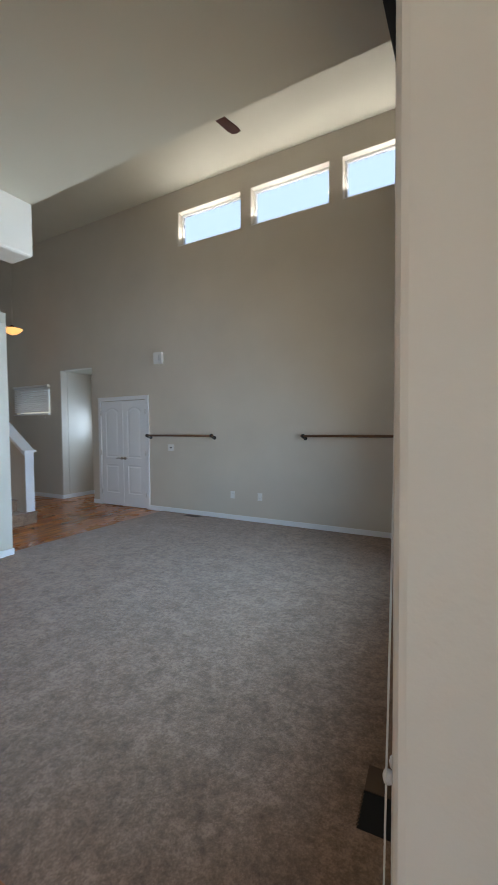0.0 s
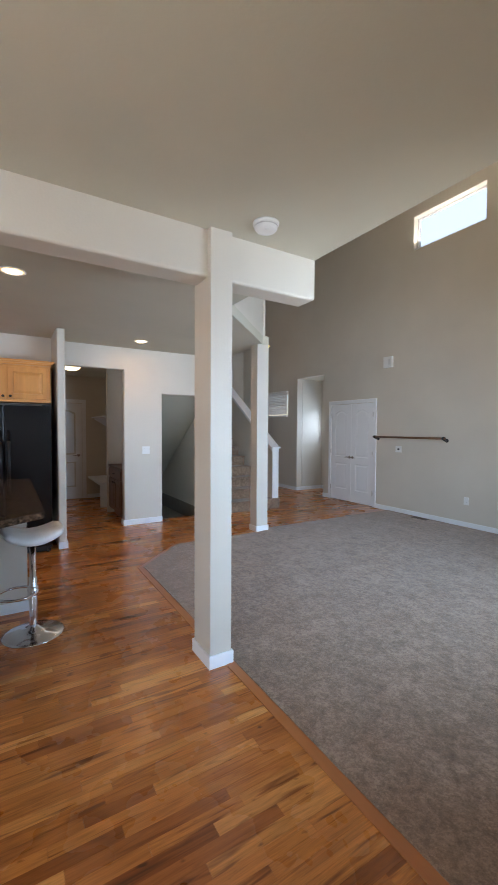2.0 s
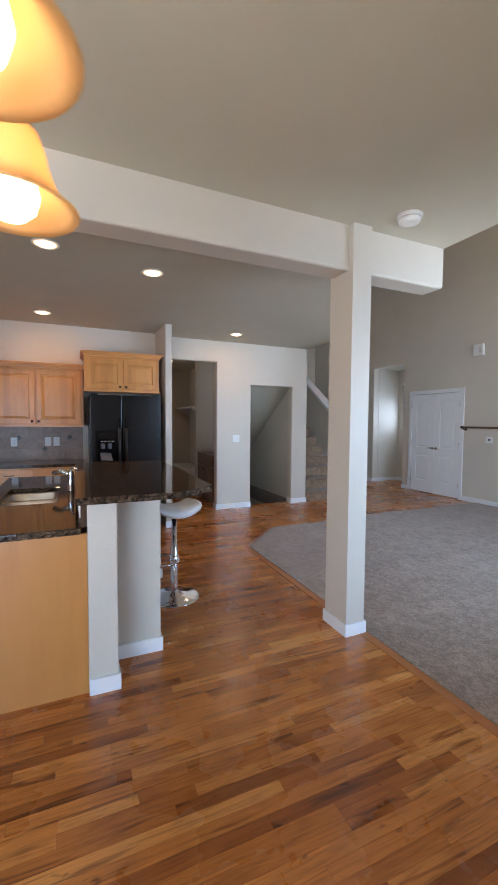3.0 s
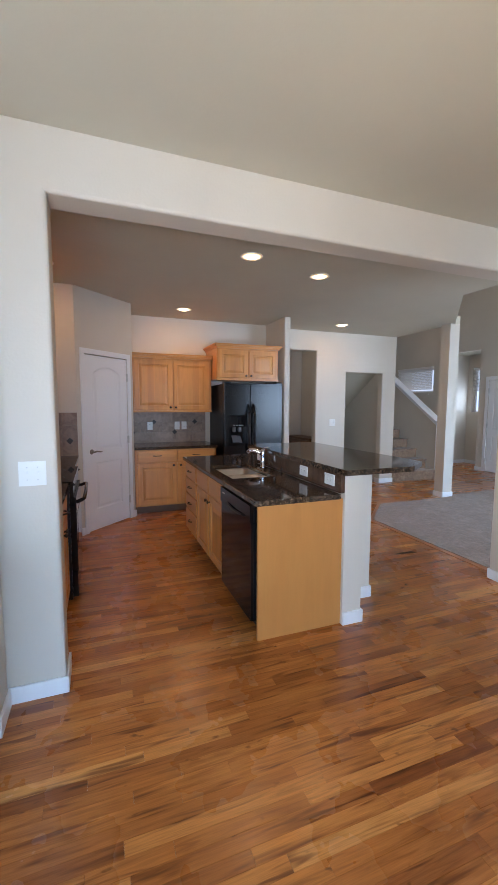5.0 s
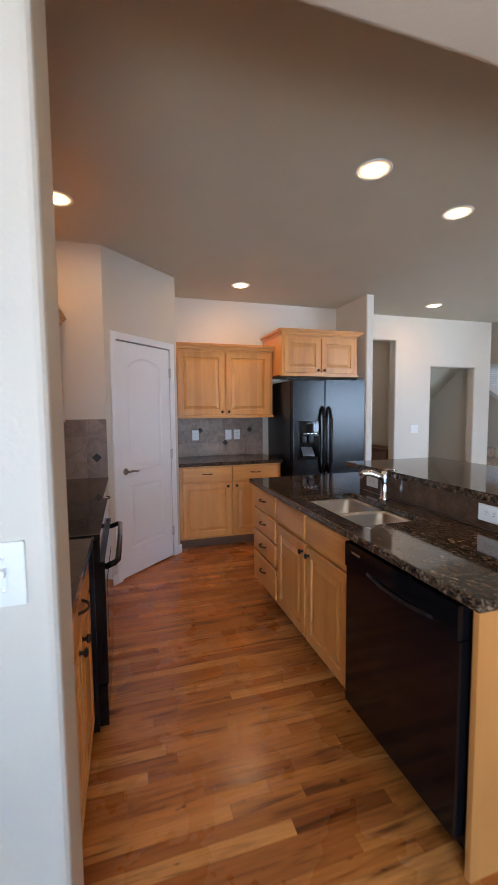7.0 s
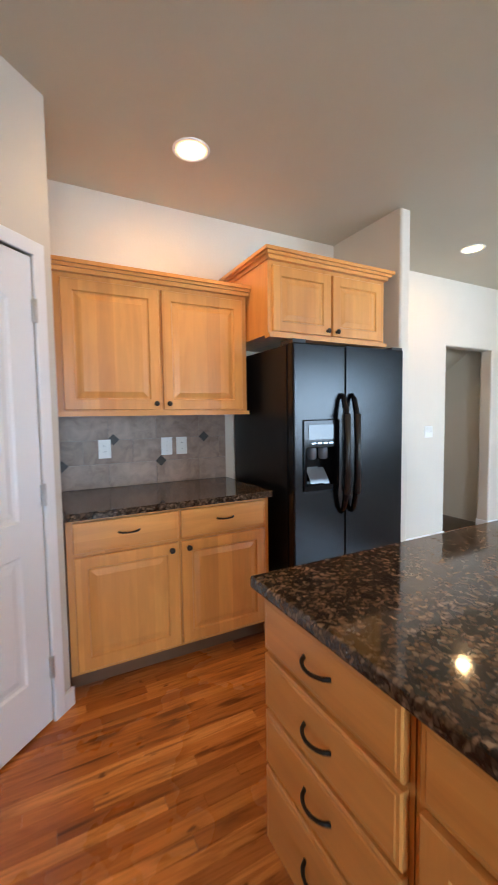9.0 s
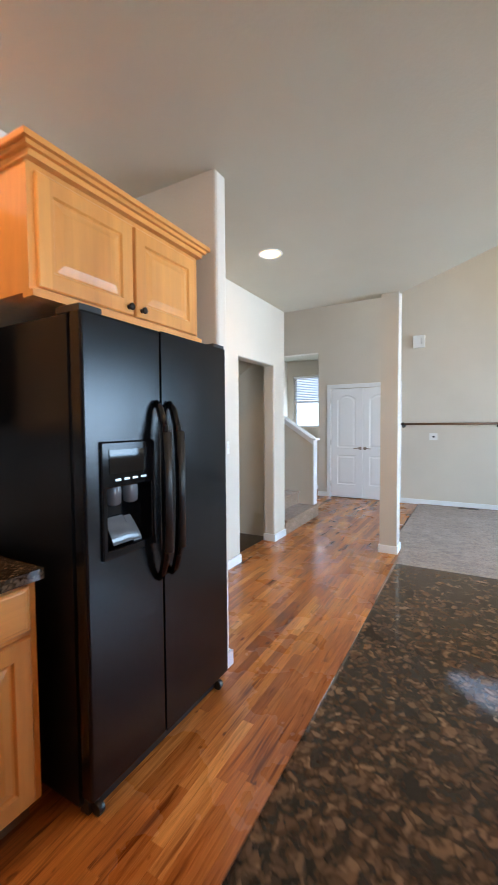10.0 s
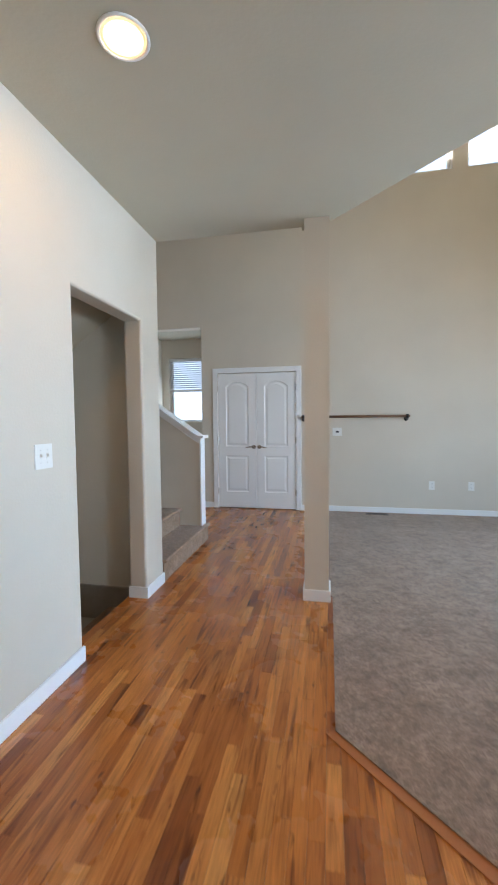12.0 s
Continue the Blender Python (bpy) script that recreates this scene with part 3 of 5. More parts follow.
straight_base("y", -2.01, -2.985, -2.712, 1)
straight_base("x", -2.725, -2.22, -2.01, 1)
straight_base("x", -2.985, -1.997, -1.787, 1)
straight_base("y", -1.80, -5.0, -2.985, 1)
straight_base("y", 0.0, 0.735, YN, -1)
straight_base("x", 0.585, -0.012, 1.7, -1)
straight_base("y", 1.7, -1.8, 0.585, -1)
straight_base("y", 1.7, -5.0, -4.2, -1)
straight_base("x", -5.0, -1.80, 1.7, 1)
straight_base("y", -8.93, 0.95, 1.35, 1)
straight_base("x", 1.35, -8.93, -7.5, -1)


# ======== doors and windows ========
def outline(x0, x1, z0, z1, arch, inset, n=9):
    """A panel's outline, its top an arch of that rise (0 for square), drawn in by inset."""
    x0, x1, z0, z1 = x0 + inset, x1 - inset, z0 + inset, z1 - inset
    pts = [(x0, z0), (x1, z0)]
    for i in range(n):
        u = i / (n - 1)
        pts.append((x1 + (x0 - x1) * u, z1 - arch + arch * math.sin(math.pi * u) ** 0.8 if arch else z1))
    return pts


def panelled(w, h, t, panels, profile, r=0.003):
    """A slab, front at y = 0 facing -y, with sunk or raised panels; profile: (inset, depth) steps."""
    bm = bmesh.new()

    def loop(pts, y):
        return [bm.verts.new((x, y, z)) for x, z in pts]

    def ring(vs):
        return [bm.edges.new((vs[i], vs[(i + 1) % len(vs)])) for i in range(len(vs))]

    outer = loop([(r, r), (w - r, r), (w - r, h - r), (r, h - r)], 0)
    side = loop([(0, 0), (w, 0), (w, h), (0, h)], r)
    back = loop([(0, 0), (w, 0), (w, h), (0, h)], t)
    for a, b in ((outer, side), (side, back)):
        for i in range(4):
            bm.faces.new((a[i], a[(i + 1) % 4], b[(i + 1) % 4], b[i]))
    bm.faces.new(back)
    edges = ring(outer) if not outer[0].link_edges else [e for e in bm.edges if all(v in outer for v in e.verts)]
    for x0, x1, z0, z1, arch in panels:
        loops = [loop(outline(x0, x1, z0, z1, arch * (1 if i == 0 else 1), ins), dep) for i, (ins, dep) in enumerate(profile)]
        edges += ring(loops[0])
        for a, b in zip(loops, loops[1:]):
            n = len(a)
            for i in range(n):
                bm.faces.new((a[i], a[(i + 1) % n], b[(i + 1) % n], b[i]))
        bm.faces.new(loops[-1])
    bmesh.ops.triangle_fill(bm, use_beauty=True, edges=edges)
    return bm


DOOR_PROFILE = [(0, 0), (0.010, 0.007), (0.024, 0.008), (0.050, 0.002)]


def lever(parent, x, z, way, mat, label):
    """A lever handle on its round rose; way is +1 or -1."""
    bm = turned([(0, 0.012), (0.024, 0.010), (0.030, 0.0), (0.030, -0.001)], 20, Matrix.Translation((x, 0, z)) @ pose(0, 0, 0, 90))
    lathe(bm, [(0.009, 0.045), (0.009, 0.0)], 12, Matrix.Translation((x, 0, z)) @ pose(0, 0, 0, 90))
    h = part("handle", bm, mat, parent, label, True)
    pts = [(x + way * d, -0.045 - 0.004 * math.sin(d * 40), z + 0.006 * math.sin(d * 50)) for d in (-0.01, 0.0, 0.03, 0.06, 0.09, 0.115)]
    part("lever", tube(pts, [0.007, 0.010, 0.009, 0.008, 0.007, 0.005], 10), mat, h, "", True)


def hinges(parent, x, zs):
    for z in zs:
        bm = box(x - 0.011, x + 0.011, -0.014, 0.004, z - 0.045, z + 0.045, 0.003, 1)
        lathe(bm, [(0, z + 0.05), (0.006, z + 0.048), (0.006, z - 0.048), (0, z - 0.05)], 10, Matrix.Translation((x, -0.015, 0)))
        part("hinge", bm, STEEL, parent, "satin steel hinge")


def arch_door(name, m, w, h, label, handle_x, way, hinge_x, structure=True):
    d = part(name, panelled(w, h, 0.036, [(0.12, w - 0.12, 0.86 * h / 2.02 + 0.07, h - 0.12, 0.075), (0.12, w - 0.12, 0.24, 0.86 * h / 2.02 - 0.07, 0.0)], DOOR_PROFILE), TRIM)
    d.matrix_world = m
    if handle_x is not None:
        lever(d, handle_x, 0.92, way, AGED_NICKEL, "aged nickel lever handle")
    if hinge_x is not None:
        hinges(d, hinge_x, (0.25, 1.02, h - 0.22))
    return tagall(d, label, "door", "structure" if structure else "")


def casing(m, w, h, t=0.075, label="white painted door casing"):
    """Trim round a doorway w wide and h high; local x from 0 to w, front -y."""
    bm = grid_solid([-t, 0, w, w + t], [0, h, h + t], -0.016, 0.0, lambda a, b: not (0 < a < w and b < h), lambda a, b, c: (a, c, b), 0.005, 2)
    ob = part("trim", bm, TRIM)
    ob.matrix_world = m
    return tagall(ob, label, "trim", "structure")


# double closet doors
casing(pose(-6.355, YN, 0), 1.18, 2.035)
for k, (x, hx, way, hg) in enumerate(((-6.350, 0.545, -1, 0.0), (-5.762, 0.04, 1, 0.585))):
    arch_door("door_closet", pose(x, YN - 0.004, 0.012), 0.585, 2.015, "white two-panel arched closet door, closed", hx, way, hg)
# pantry door
DW = PLEN - 0.22
casing(PANTRY @ pose(0.11, 0, 0), DW, 2.035, 0.06)
arch_door("door_pantry", PANTRY @ pose(0.114, -0.004, 0.012), DW - 0.008, 2.015, "white two-panel arched pantry door, closed", 0.07, 1, DW - 0.008)
for a0, a1 in ((0.0, 0.048), (PLEN - 0.048, PLEN + 0.012)):
    ob = part("baseboard", box(a0, a1, -0.013, 0.0, 0.0, 0.085, 0.004), TRIM)
    ob.matrix_world = PANTRY
    tagall(ob, "short white baseboard beside the pantry door", "baseboard", "structure")
# mudroom door
casing(pose(-8.93, 0.05, 0, 0, 0, 90), 0.81, 2.035)
arch_door("door_mudroom", pose(-8.925, 0.055, 0.01, 0, 0, 90), 0.80, 2.015, "white two-panel mudroom door, closed", 0.73, -1, None)


def window(name, m, w, h, depth, label, mullions=(), sill=True):
    """A vinyl window in an opening; local x 0..w, z 0..h, y 0 at the room's side of the wall."""
    y = depth - 0.05
    bm = grid_solid([0, 0.035, w - 0.035, w], [0, 0.035, h - 0.035, h], y, y + 0.045, lambda a, b: not (0.035 < a < w - 0.035 and 0.035 < b < h - 0.035), lambda a, b, c: (a, c, b), 0.004, 2)
    ob = part(name, bm, VINYL)
    ob.matrix_world = m
    tagall(ob, label, "window", "structure")
    for z in mullions:
        part("meeting_rail", box(0.035, w - 0.035, y + 0.004, y + 0.040, z - 0.02, z + 0.02, 0.003), VINYL, ob)
    cuts = [0.035, *mullions, h - 0.035]
    for a, b in zip(cuts, cuts[1:]):
        p = part("pane", box(0.035, w - 0.035, y + 0.02, y + 0.024, a, b), GLASS, ob)
        p.visible_shadow = False
    if sill:
        part("sill", box(-0.0, w, 0.012, y, 0.0, 0.012, 0.003), TRIM, ob)
    return ob


for a, b in HIGH:
    window("window_high", pose(a, YN, WZ[0]), b - a, WZ[1] - WZ[0], 0.15, "high fixed window with white frame and blue sky")
window("window_entry", pose(-9.2, YN, 1.83), 1.24, 0.59, 0.15, "small high window behind white blinds", (), False)
window("window_alcove", pose(-7.45, 6.35, 1.31), 0.72, 1.10, 0.14, "white sash window in the entry alcove", (0.55,))
window("window_narrow", pose(0.0, 1.12, 0.75, 0, 0, -90), 0.32, 1.63, 0.14, "narrow white window beside the wide one")
window("window_living", pose(0.0, 4.45, 0.75, 0, 0, -90), 2.95, 1.6, 0.14, "wide white living room window")
# assumed window, out of view, that goes with the south fill lamp
window("window_dining", pose(0.7, -5.0, 0.85, 0, 0, 180), 1.8, 1.35, 0.14, "unseen white dining window, assumed")
window("patio_door", pose(1.7, -1.8, 0.0, 0, 0, -90), 2.4, 2.06, 0.14, "white glazed patio door", (), False)


def blinds(m, w, drop, gap, tilt, label, full):
    """Slatted blinds hanging by a headrail, down to drop below the top; slats in parts."""
    ob = thing("window_blind", m, label, "blind")
    part("headrail", box(0, w, -0.03, 0.03, -0.045, 0.0, 0.004), VINYL, ob)
    slat_bm = box(0.004, w - 0.004, -0.025, 0.025, -0.0015, 0.0015)
    me = mesh_of("slat", slat_bm, VINYL)
    n = int((drop - 0.06) / gap)
    for i in range(n):
        s = new("slat", me)
        s.parent = ob
        s.matrix_local = pose(0, 0, -0.065 - i * gap, tilt)
    part("bottom_rail", box(0, w, -0.026, 0.026, -drop - 0.012, -drop + 0.012, 0.004), VINYL, ob)
    for x in (0.12, w - 0.12):
        part("ladder_cord", box(x - 0.002, x + 0.002, -0.028, -0.026, -drop, -0.04), CORD, ob)
    if full:
        part("tassel", turned([(0, 0), (0.006, -0.004), (0.009, -0.03), (0, -0.034)], 10, Matrix.Translation((w - 0.08, -0.034, -drop - 0.05))), VINYL, ob)
    return ob


blinds(pose(-9.21, YN - 0.034, 2.47), 1.26, 0.64, 0.042, 52, "white slatted blind lowered over a small window", True)
blinds(pose(-7.44, 6.385, 2.405), 0.70, 0.54, 0.036, 30, "white slatted blind drawn half up", False)


# ======== stairs ========
def stairs_up():
    rise, run, x0, y0, y1 = 0.186, 0.272, -6.035, 2.742, 3.815
    ob = thing("staircase", pose(x0, y0, 0), "carpeted stairs climbing beside a half wall", "stairs")
    w = y1 - y0
    for i in range(14):
        x = -i * run
        bm = bmesh.new()
        prof = [(x, i * rise if i else 0.0), (x, (i + 1) * rise - 0.03), (x + 0.022, (i + 1) * rise - 0.026), (x + 0.026, (i + 1) * rise - 0.012), (x + 0.016, (i + 1) * rise), (x - run, (i + 1) * rise), (x - run, i * rise if i else 0.0)]
        extra = 0.15 if i == 0 else 0.0
        lo = [bm.verts.new((a, 0, b)) for a, b in prof]
        hi = [bm.verts.new((a, w + extra, b)) for a, b in prof]
        n = len(prof)
        bm.faces.new(lo), bm.faces.new(hi[::-1])
        for k in range(n):
            bm.faces.new((lo[k], hi[k], hi[(k + 1) % n], lo[(k + 1) % n]))
        part("step", bm, STAIR_CARPET, ob, "" if i else "lowest step, carpeted over a rounded nose")
    return ob


STAIR_CARPET = carpet_mat()
stairs_up()
SL = 0.186 / 0.272
half = thing("stair_half_wall", pose(-6.07, 3.82, 0), "greige half wall with a sloping white cap", "half wall")
bm = bmesh.new()
L = 2.30
prof = [(0, 0), (0, 1.13), (-L, 1.13 + L * SL), (-L - 0.15, 1.13 + L * SL), (-L - 0.15, 0)]
lo, hi = [bm.verts.new((a, 0, b)) for a, b in prof], [bm.verts.new((a, 0.125, b)) for a, b in prof]
bm.faces.new(lo), bm.faces.new(hi[::-1])
for k in range(len(prof)):
    bm.faces.new((lo[k], hi[k], hi[(k + 1) % len(prof)], lo[(k + 1) % len(prof)]))
part("wall", bm, WALL, half)


def sloped_board(y0, y1, z, t, x_end, flat):
    """A board that lies level at its lower end and then climbs with the stairs."""
    bm = bmesh.new()
    c = t / math.cos(math.atan(SL))
    prof = [(x_end, z), (x_end, z + t), (x_end - flat, z + t), (-L, z + c + (L - 0.02) * SL), (-L - 0.16, z + c + (L - 0.02) * SL), (-L - 0.16, z + (L - 0.02) * SL), (-L, z + (L - 0.02) * SL), (x_end - flat, z)]
    lo, hi = [bm.verts.new((a, y0, b)) for a, b in prof], [bm.verts.new((a, y1, b)) for a, b in prof]
    bm.faces.new(lo), bm.faces.new(hi[::-1])
    for k in range(len(prof)):
        bm.faces.new((lo[k], hi[k], hi[(k + 1) % len(prof)], lo[(k + 1) % len(prof)]))
    return rounded(bm, 0.004, 2)


part("cap", sloped_board(-0.035, 0.16, 1.14, 0.03, 0.05, 0.06), TRIM, half, "sloping white painted cap")
part("apron", sloped_board(-0.012, 0.137, 1.09, 0.05, 0.012, 0.03), TRIM, half)
part("newel_board", box(-0.002, 0.014, -0.008, 0.133, 0.0, 1.09, 0.003), TRIM, half, "white board on the wall's end")
part("base_block", box(-0.10, 0.028, 0.125, 0.14, 0, 0.085, 0.003), TRIM, half)

# stairs down behind the second opening
down = thing("basement_stairs", pose(-6.2, 1.455, 0), "dim carpeted stairs going down", "stairs")
for i in range(9):
    part("step", box(-(i + 1) * 0.27, -i * 0.27, 0, 1.175, -(i + 2) * 0.19, -(i + 1) * 0.19, 0.012), STAIR_CARPET, down)
bm = bmesh.new()
prof = [(-6.25, 2.25), (-6.25, 2.72), (-8.9, 2.72), (-8.9, 0.45)]
lo, hi = [bm.verts.new((a, 1.452, b)) for a, b in prof], [bm.verts.new((a, 2.633, b)) for a, b in prof]
bm.faces.new(lo), bm.faces.new(hi[::-1])
for k in range(4):
    bm.faces.new((lo[k], hi[k], hi[(k + 1) % 4], lo[(k + 1) % 4]))
tagall(part("ceiling_sloping", bm, CEIL), "sloping greige ceiling over the basement stairs", "ceiling", "structure")
ledge = thing("ledge", pose(-7.2, 1.455, 0), "low wall with a white cap beside the basement stairs", "half wall")
part("wall", box(-1.6, 0, 0, 0.2, -1.5, 1.12), WALL, ledge)
part("cap", box(-1.6, 0.02, 0, 0.225, 1.12, 1.16, 0.006), TRIM, ledge, "white painted cap")


# ======== cabinets ========
CAB_PROFILE = [(0, 0), (0.003, 0.004), (0.006, 0.010), (0.014, 0.0105), (0.042, 0.001)]


def knob(parent, x, z, mat):
    bm = turned([(0, 0.028), (0.010, 0.027), (0.0155, 0.022), (0.0145, 0.016), (0.006, 0.011), (0.006, 0.003), (0.010, 0.0), (0.0, 0.0)], 16, Matrix.Translation((x, 0, z)) @ pose(0, 0, 0, 90))
    part("knob", bm, mat, parent, "dark bronze round knob", True)


def pull(parent, x, z, mat, half_w=0.05):
    pts = [(x + half_w * (2 * i / 10 - 1), -0.030 * math.sin(math.pi * i / 10) ** 0.6, z) for i in range(11)]
    part("handle", tube(pts, [0.006 - 0.0015 * math.sin(math.pi * i / 10) for i in range(11)], 8), mat, parent, "dark bronze bow pull", True)


def cabinet(name, m, w, d, z0, z1, fronts, label, category, kick=0.0, crown=0.0, wood=None, group="", body_top=0.0):
    """A face-frame cabinet; fronts: (kind, x0, x1, z0, z1, x of knob or pull, z of it)."""
    ob = thing(name, m, label, category, group)
    up, level = wood or (MAPLE, MAPLE_H)
    part("body", box(0, w, 0.0, d, z0 + kick, body_top or z1, 0.002, 1), up, ob)
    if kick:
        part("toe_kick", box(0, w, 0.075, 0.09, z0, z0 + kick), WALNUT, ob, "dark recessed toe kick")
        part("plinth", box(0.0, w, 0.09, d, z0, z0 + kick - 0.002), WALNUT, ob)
    for kind, a, b, c, e, hx, hz in fronts:
        fw, fh = b - a, e - c
        if kind == "door":
            bm = panelled(fw, fh, 0.019, [(0.058, fw - 0.058, 0.058, fh - 0.058, 0)], CAB_PROFILE, 0.004)
            f = part("door", bm, up, ob, "raised-panel door", m=Matrix.Translation((a, -0.020, c)))
            if hx is not None:
                knob(f, hx - a, hz - c, BRONZE)
        else:
            bm = panelled(fw, fh, 0.019, [(0.012, fw - 0.012, 0.012, fh - 0.012, 0)], [(0, 0), (0.004, -0.0015), (0.01, -0.0015)], 0.004)
            f = part("drawer_front", bm, level, ob, "flat drawer front", m=Matrix.Translation((a, -0.020, c)))
            if hx is not None:
                pull(f, hx - a, hz - c, BRONZE)
    if crown:
        part("bottom_rail", box(-0.004, w + 0.004, -0.026, 0.03, z0 - 0.018, z0 + 0.006, 0.004, 2), level, ob, "light rail under the doors")
        for i, (o, zz, hh) in enumerate(((0.010, z1 - 0.012, 0.022), (0.026, z1 + 0.010, 0.016), (0.042, z1 + 0.026, 0.020))):
            part("crown_moulding", box(-o, w + o, -o - 0.02, d, zz, zz + hh, 0.006, 2), level, ob)
    return ob


# back run, facing +x: local x runs along +y
cabinet("base_cabinet", pose(-5.30, -2.095, 0, 0, 0, 90), 1.11, 0.615, 0, 0.875,
        [("drawer", 0.03, 0.545, 0.71, 0.86, 0.29, 0.79), ("drawer", 0.56, 1.08, 0.71, 0.86, 0.82, 0.79),
         ("door", 0.03, 0.545, 0.125, 0.69, 0.505, 0.655), ("door", 0.56, 1.08, 0.125, 0.69, 0.60, 0.655)],
        "honey maple base cabinet with two drawers and two doors", "cabinet", 0.105)
cabinet("wall_cabinet", pose(-5.575, -2.09, 0, 0, 0, 90), 1.115, 0.34, 1.385, 2.125,
        [("door", 0.03, 0.545, 1.40, 2.085, 0.515, 1.435), ("door", 0.56, 1.08, 1.40, 2.085, 0.59, 1.435)],
        "honey maple wall cabinet with two raised-panel doors", "cabinet", 0, 0.03)
cabinet("fridge_cabinet", pose(-5.31, -0.965, 0, 0, 0, 90), 0.93, 0.605, 1.835, 2.275,
        [("door", 0.025, 0.455, 1.855, 2.235, 0.425, 1.885), ("door", 0.47, 0.90, 1.855, 2.235, 0.50, 1.885)],
        "honey maple cabinet over the refrigerator", "cabinet", 0, 0.03)


def granite(name, bm, label):
    return tagged(part(name, bm, GRANITE), label, "countertop")


granite("countertop", box(XB, -5.262, -2.10, -0.975, 0.876, 0.912, 0.009, 3), "polished dark brown granite top on the back cabinets")

# range run, facing +y: local x runs along -x
cabinet("base_cabinet", pose(-2.225, -2.78, 0, 0, 0, 180), 0.76, 0.605, 0, 0.875,
        [("drawer", 0.03, 0.725, 0.71, 0.86, 0.38, 0.79), ("door", 0.03, 0.37, 0.125, 0.69, 0.335, 0.655), ("door", 0.385, 0.725, 0.125, 0.69, 0.42, 0.655)],
        "honey maple base cabinet with a wide drawer beside the range", "cabinet", 0.105)
cabinet("base_cabinet", pose(-3.765, -2.78, 0, 0, 0, 180), 0.86, 0.615, 0, 0.875,
        [("drawer", 0.03, 0.425, 0.71, 0.86, 0.23, 0.79), ("drawer", 0.44, 0.835, 0.71, 0.86, 0.64, 0.79), ("door", 0.03, 0.425, 0.125, 0.69, 0.38, 0.655), ("door", 0.44, 0.835, 0.125, 0.69, 0.48, 0.655)],
        "honey maple base cabinet in the corner past the range", "cabinet", 0.105)
granite("countertop", box(-2.988, -2.225, -3.398, -2.745, 0.876, 0.912, 0.009, 3), "polished dark brown granite top beside the range")
granite("countertop", box(-4.628, -3.762, -3.398, -2.745, 0.876, 0.912, 0.009, 3), "polished dark brown granite top in the corner")
cabinet("wall_cabinet", pose(-2.225, -3.075, 0, 0, 0, 180), 0.76, 0.322, 1.385, 2.125,
        [("door", 0.03, 0.37, 1.40, 2.085, 0.34, 1.435), ("door", 0.385, 0.725, 1.40, 2.085, 0.415, 1.435)],
        "honey maple wall cabinet beside the microwave", "cabinet", 0, 0.03)
cabinet("wall_cabinet", pose(-3.015, -3.04, 0, 0, 0, 180), 0.765, 0.357, 1.86, 2.375,
        [("door", 0.025, 0.375, 1.88, 2.335, 0.345, 1.915), ("door", 0.39, 0.74, 1.88, 2.335, 0.42, 1.915)],
        "tall-set honey maple cabinet over the microwave", "cabinet", 0, 0.03)
cabinet("wall_cabinet", pose(-3.79, -3.075, 0, 0, 0, 180), 0.835, 0.322, 1.385, 2.125,
        [("door", 0.03, 0.41, 1.40, 2.085, 0.38, 1.435), ("door", 0.425, 0.805, 1.40, 2.085, 0.455, 1.435)],
        "honey maple wall cabinet in the corner", "cabinet", 0, 0.03)

# island, kitchen side facing -y
cabinet("island_sink_cabinet", pose(-3.70, -1.625, 0), 0.93, 0.56, 0, 0.865,
        [("drawer", 0.02, 0.455, 0.70, 0.85, None, 0), ("drawer", 0.475, 0.92, 0.70, 0.85, None, 0),
         ("door", 0.02, 0.455, 0.125, 0.68, 0.425, 0.63), ("door", 0.475, 0.92, 0.125, 0.68, 0.51, 0.63)],
        "honey maple sink cabinet with two doors and two false fronts", "cabinet", 0.105, body_top=0.655)
for nm, y0, y1 in (("front_rail", -1.624, -1.60), ("back_rail", -1.09, -1.067)):
    part(nm, box(-3.70, -2.77, y0, y1, 0.656, 0.864), MAPLE, bpy.data.objects["island_sink_cabinet"], m=pose(3.70, 1.625, 0))
cabinet("island_drawer_cabinet", pose(-4.215, -1.625, 0), 0.512, 0.56, 0, 0.865,
        [("drawer", 0.012, 0.50, 0.70, 0.85, 0.256, 0.78), ("drawer", 0.012, 0.50, 0.53, 0.685, 0.256, 0.61), ("drawer", 0.012, 0.50, 0.36, 0.515, 0.256, 0.44), ("drawer", 0.012, 0.50, 0.125, 0.345, 0.256, 0.25)],
        "honey maple cabinet with four stacked drawers", "cabinet", 0.105)
cabinet("island_end_cabinet", pose(-4.215, -0.375, 0, 0, 0, -90), 0.68, 0.56, 0, 0.865,
        [("drawer", 0.02, 0.66, 0.70, 0.85, 0.34, 0.78), ("door", 0.02, 0.335, 0.125, 0.68, 0.30, 0.63), ("door", 0.345, 0.66, 0.125, 0.68, 0.38, 0.63)],
        "honey maple end cabinet with a drawer over doors", "cabinet", 0.105)

# knee wall and its piers, white-painted base
knee = thing("island_knee_wall", pose(0, 0, 0), "greige half wall carrying the raised bar", "half wall")
part("end_panel", box(-2.095, -2.075, -1.638, -1.036, 0, 0.865, 0.002, 1), maple("maple_panel", 2, (0.55, 0.235, 0.064), 0.5), knee, "plain honey maple end panel")
part("wall", box(-3.60, -2.055, -1.034, -0.888, 0, 1.034, 0.016, 3), WALL, knee)
part("near_pier", box(-2.46, -2.335, -0.897, -0.605, 0, 1.034, 0.016, 3), WALL, knee)
part("far_pier", box(-3.60, -3.51, -0.897, -0.37, 0, 1.034, 0.016, 3), WALL, knee)
part("baseboard", box(-2.055, -2.042, -1.034, -0.875, 0, 0.085, 0.004), TRIM, knee, "white painted baseboard")
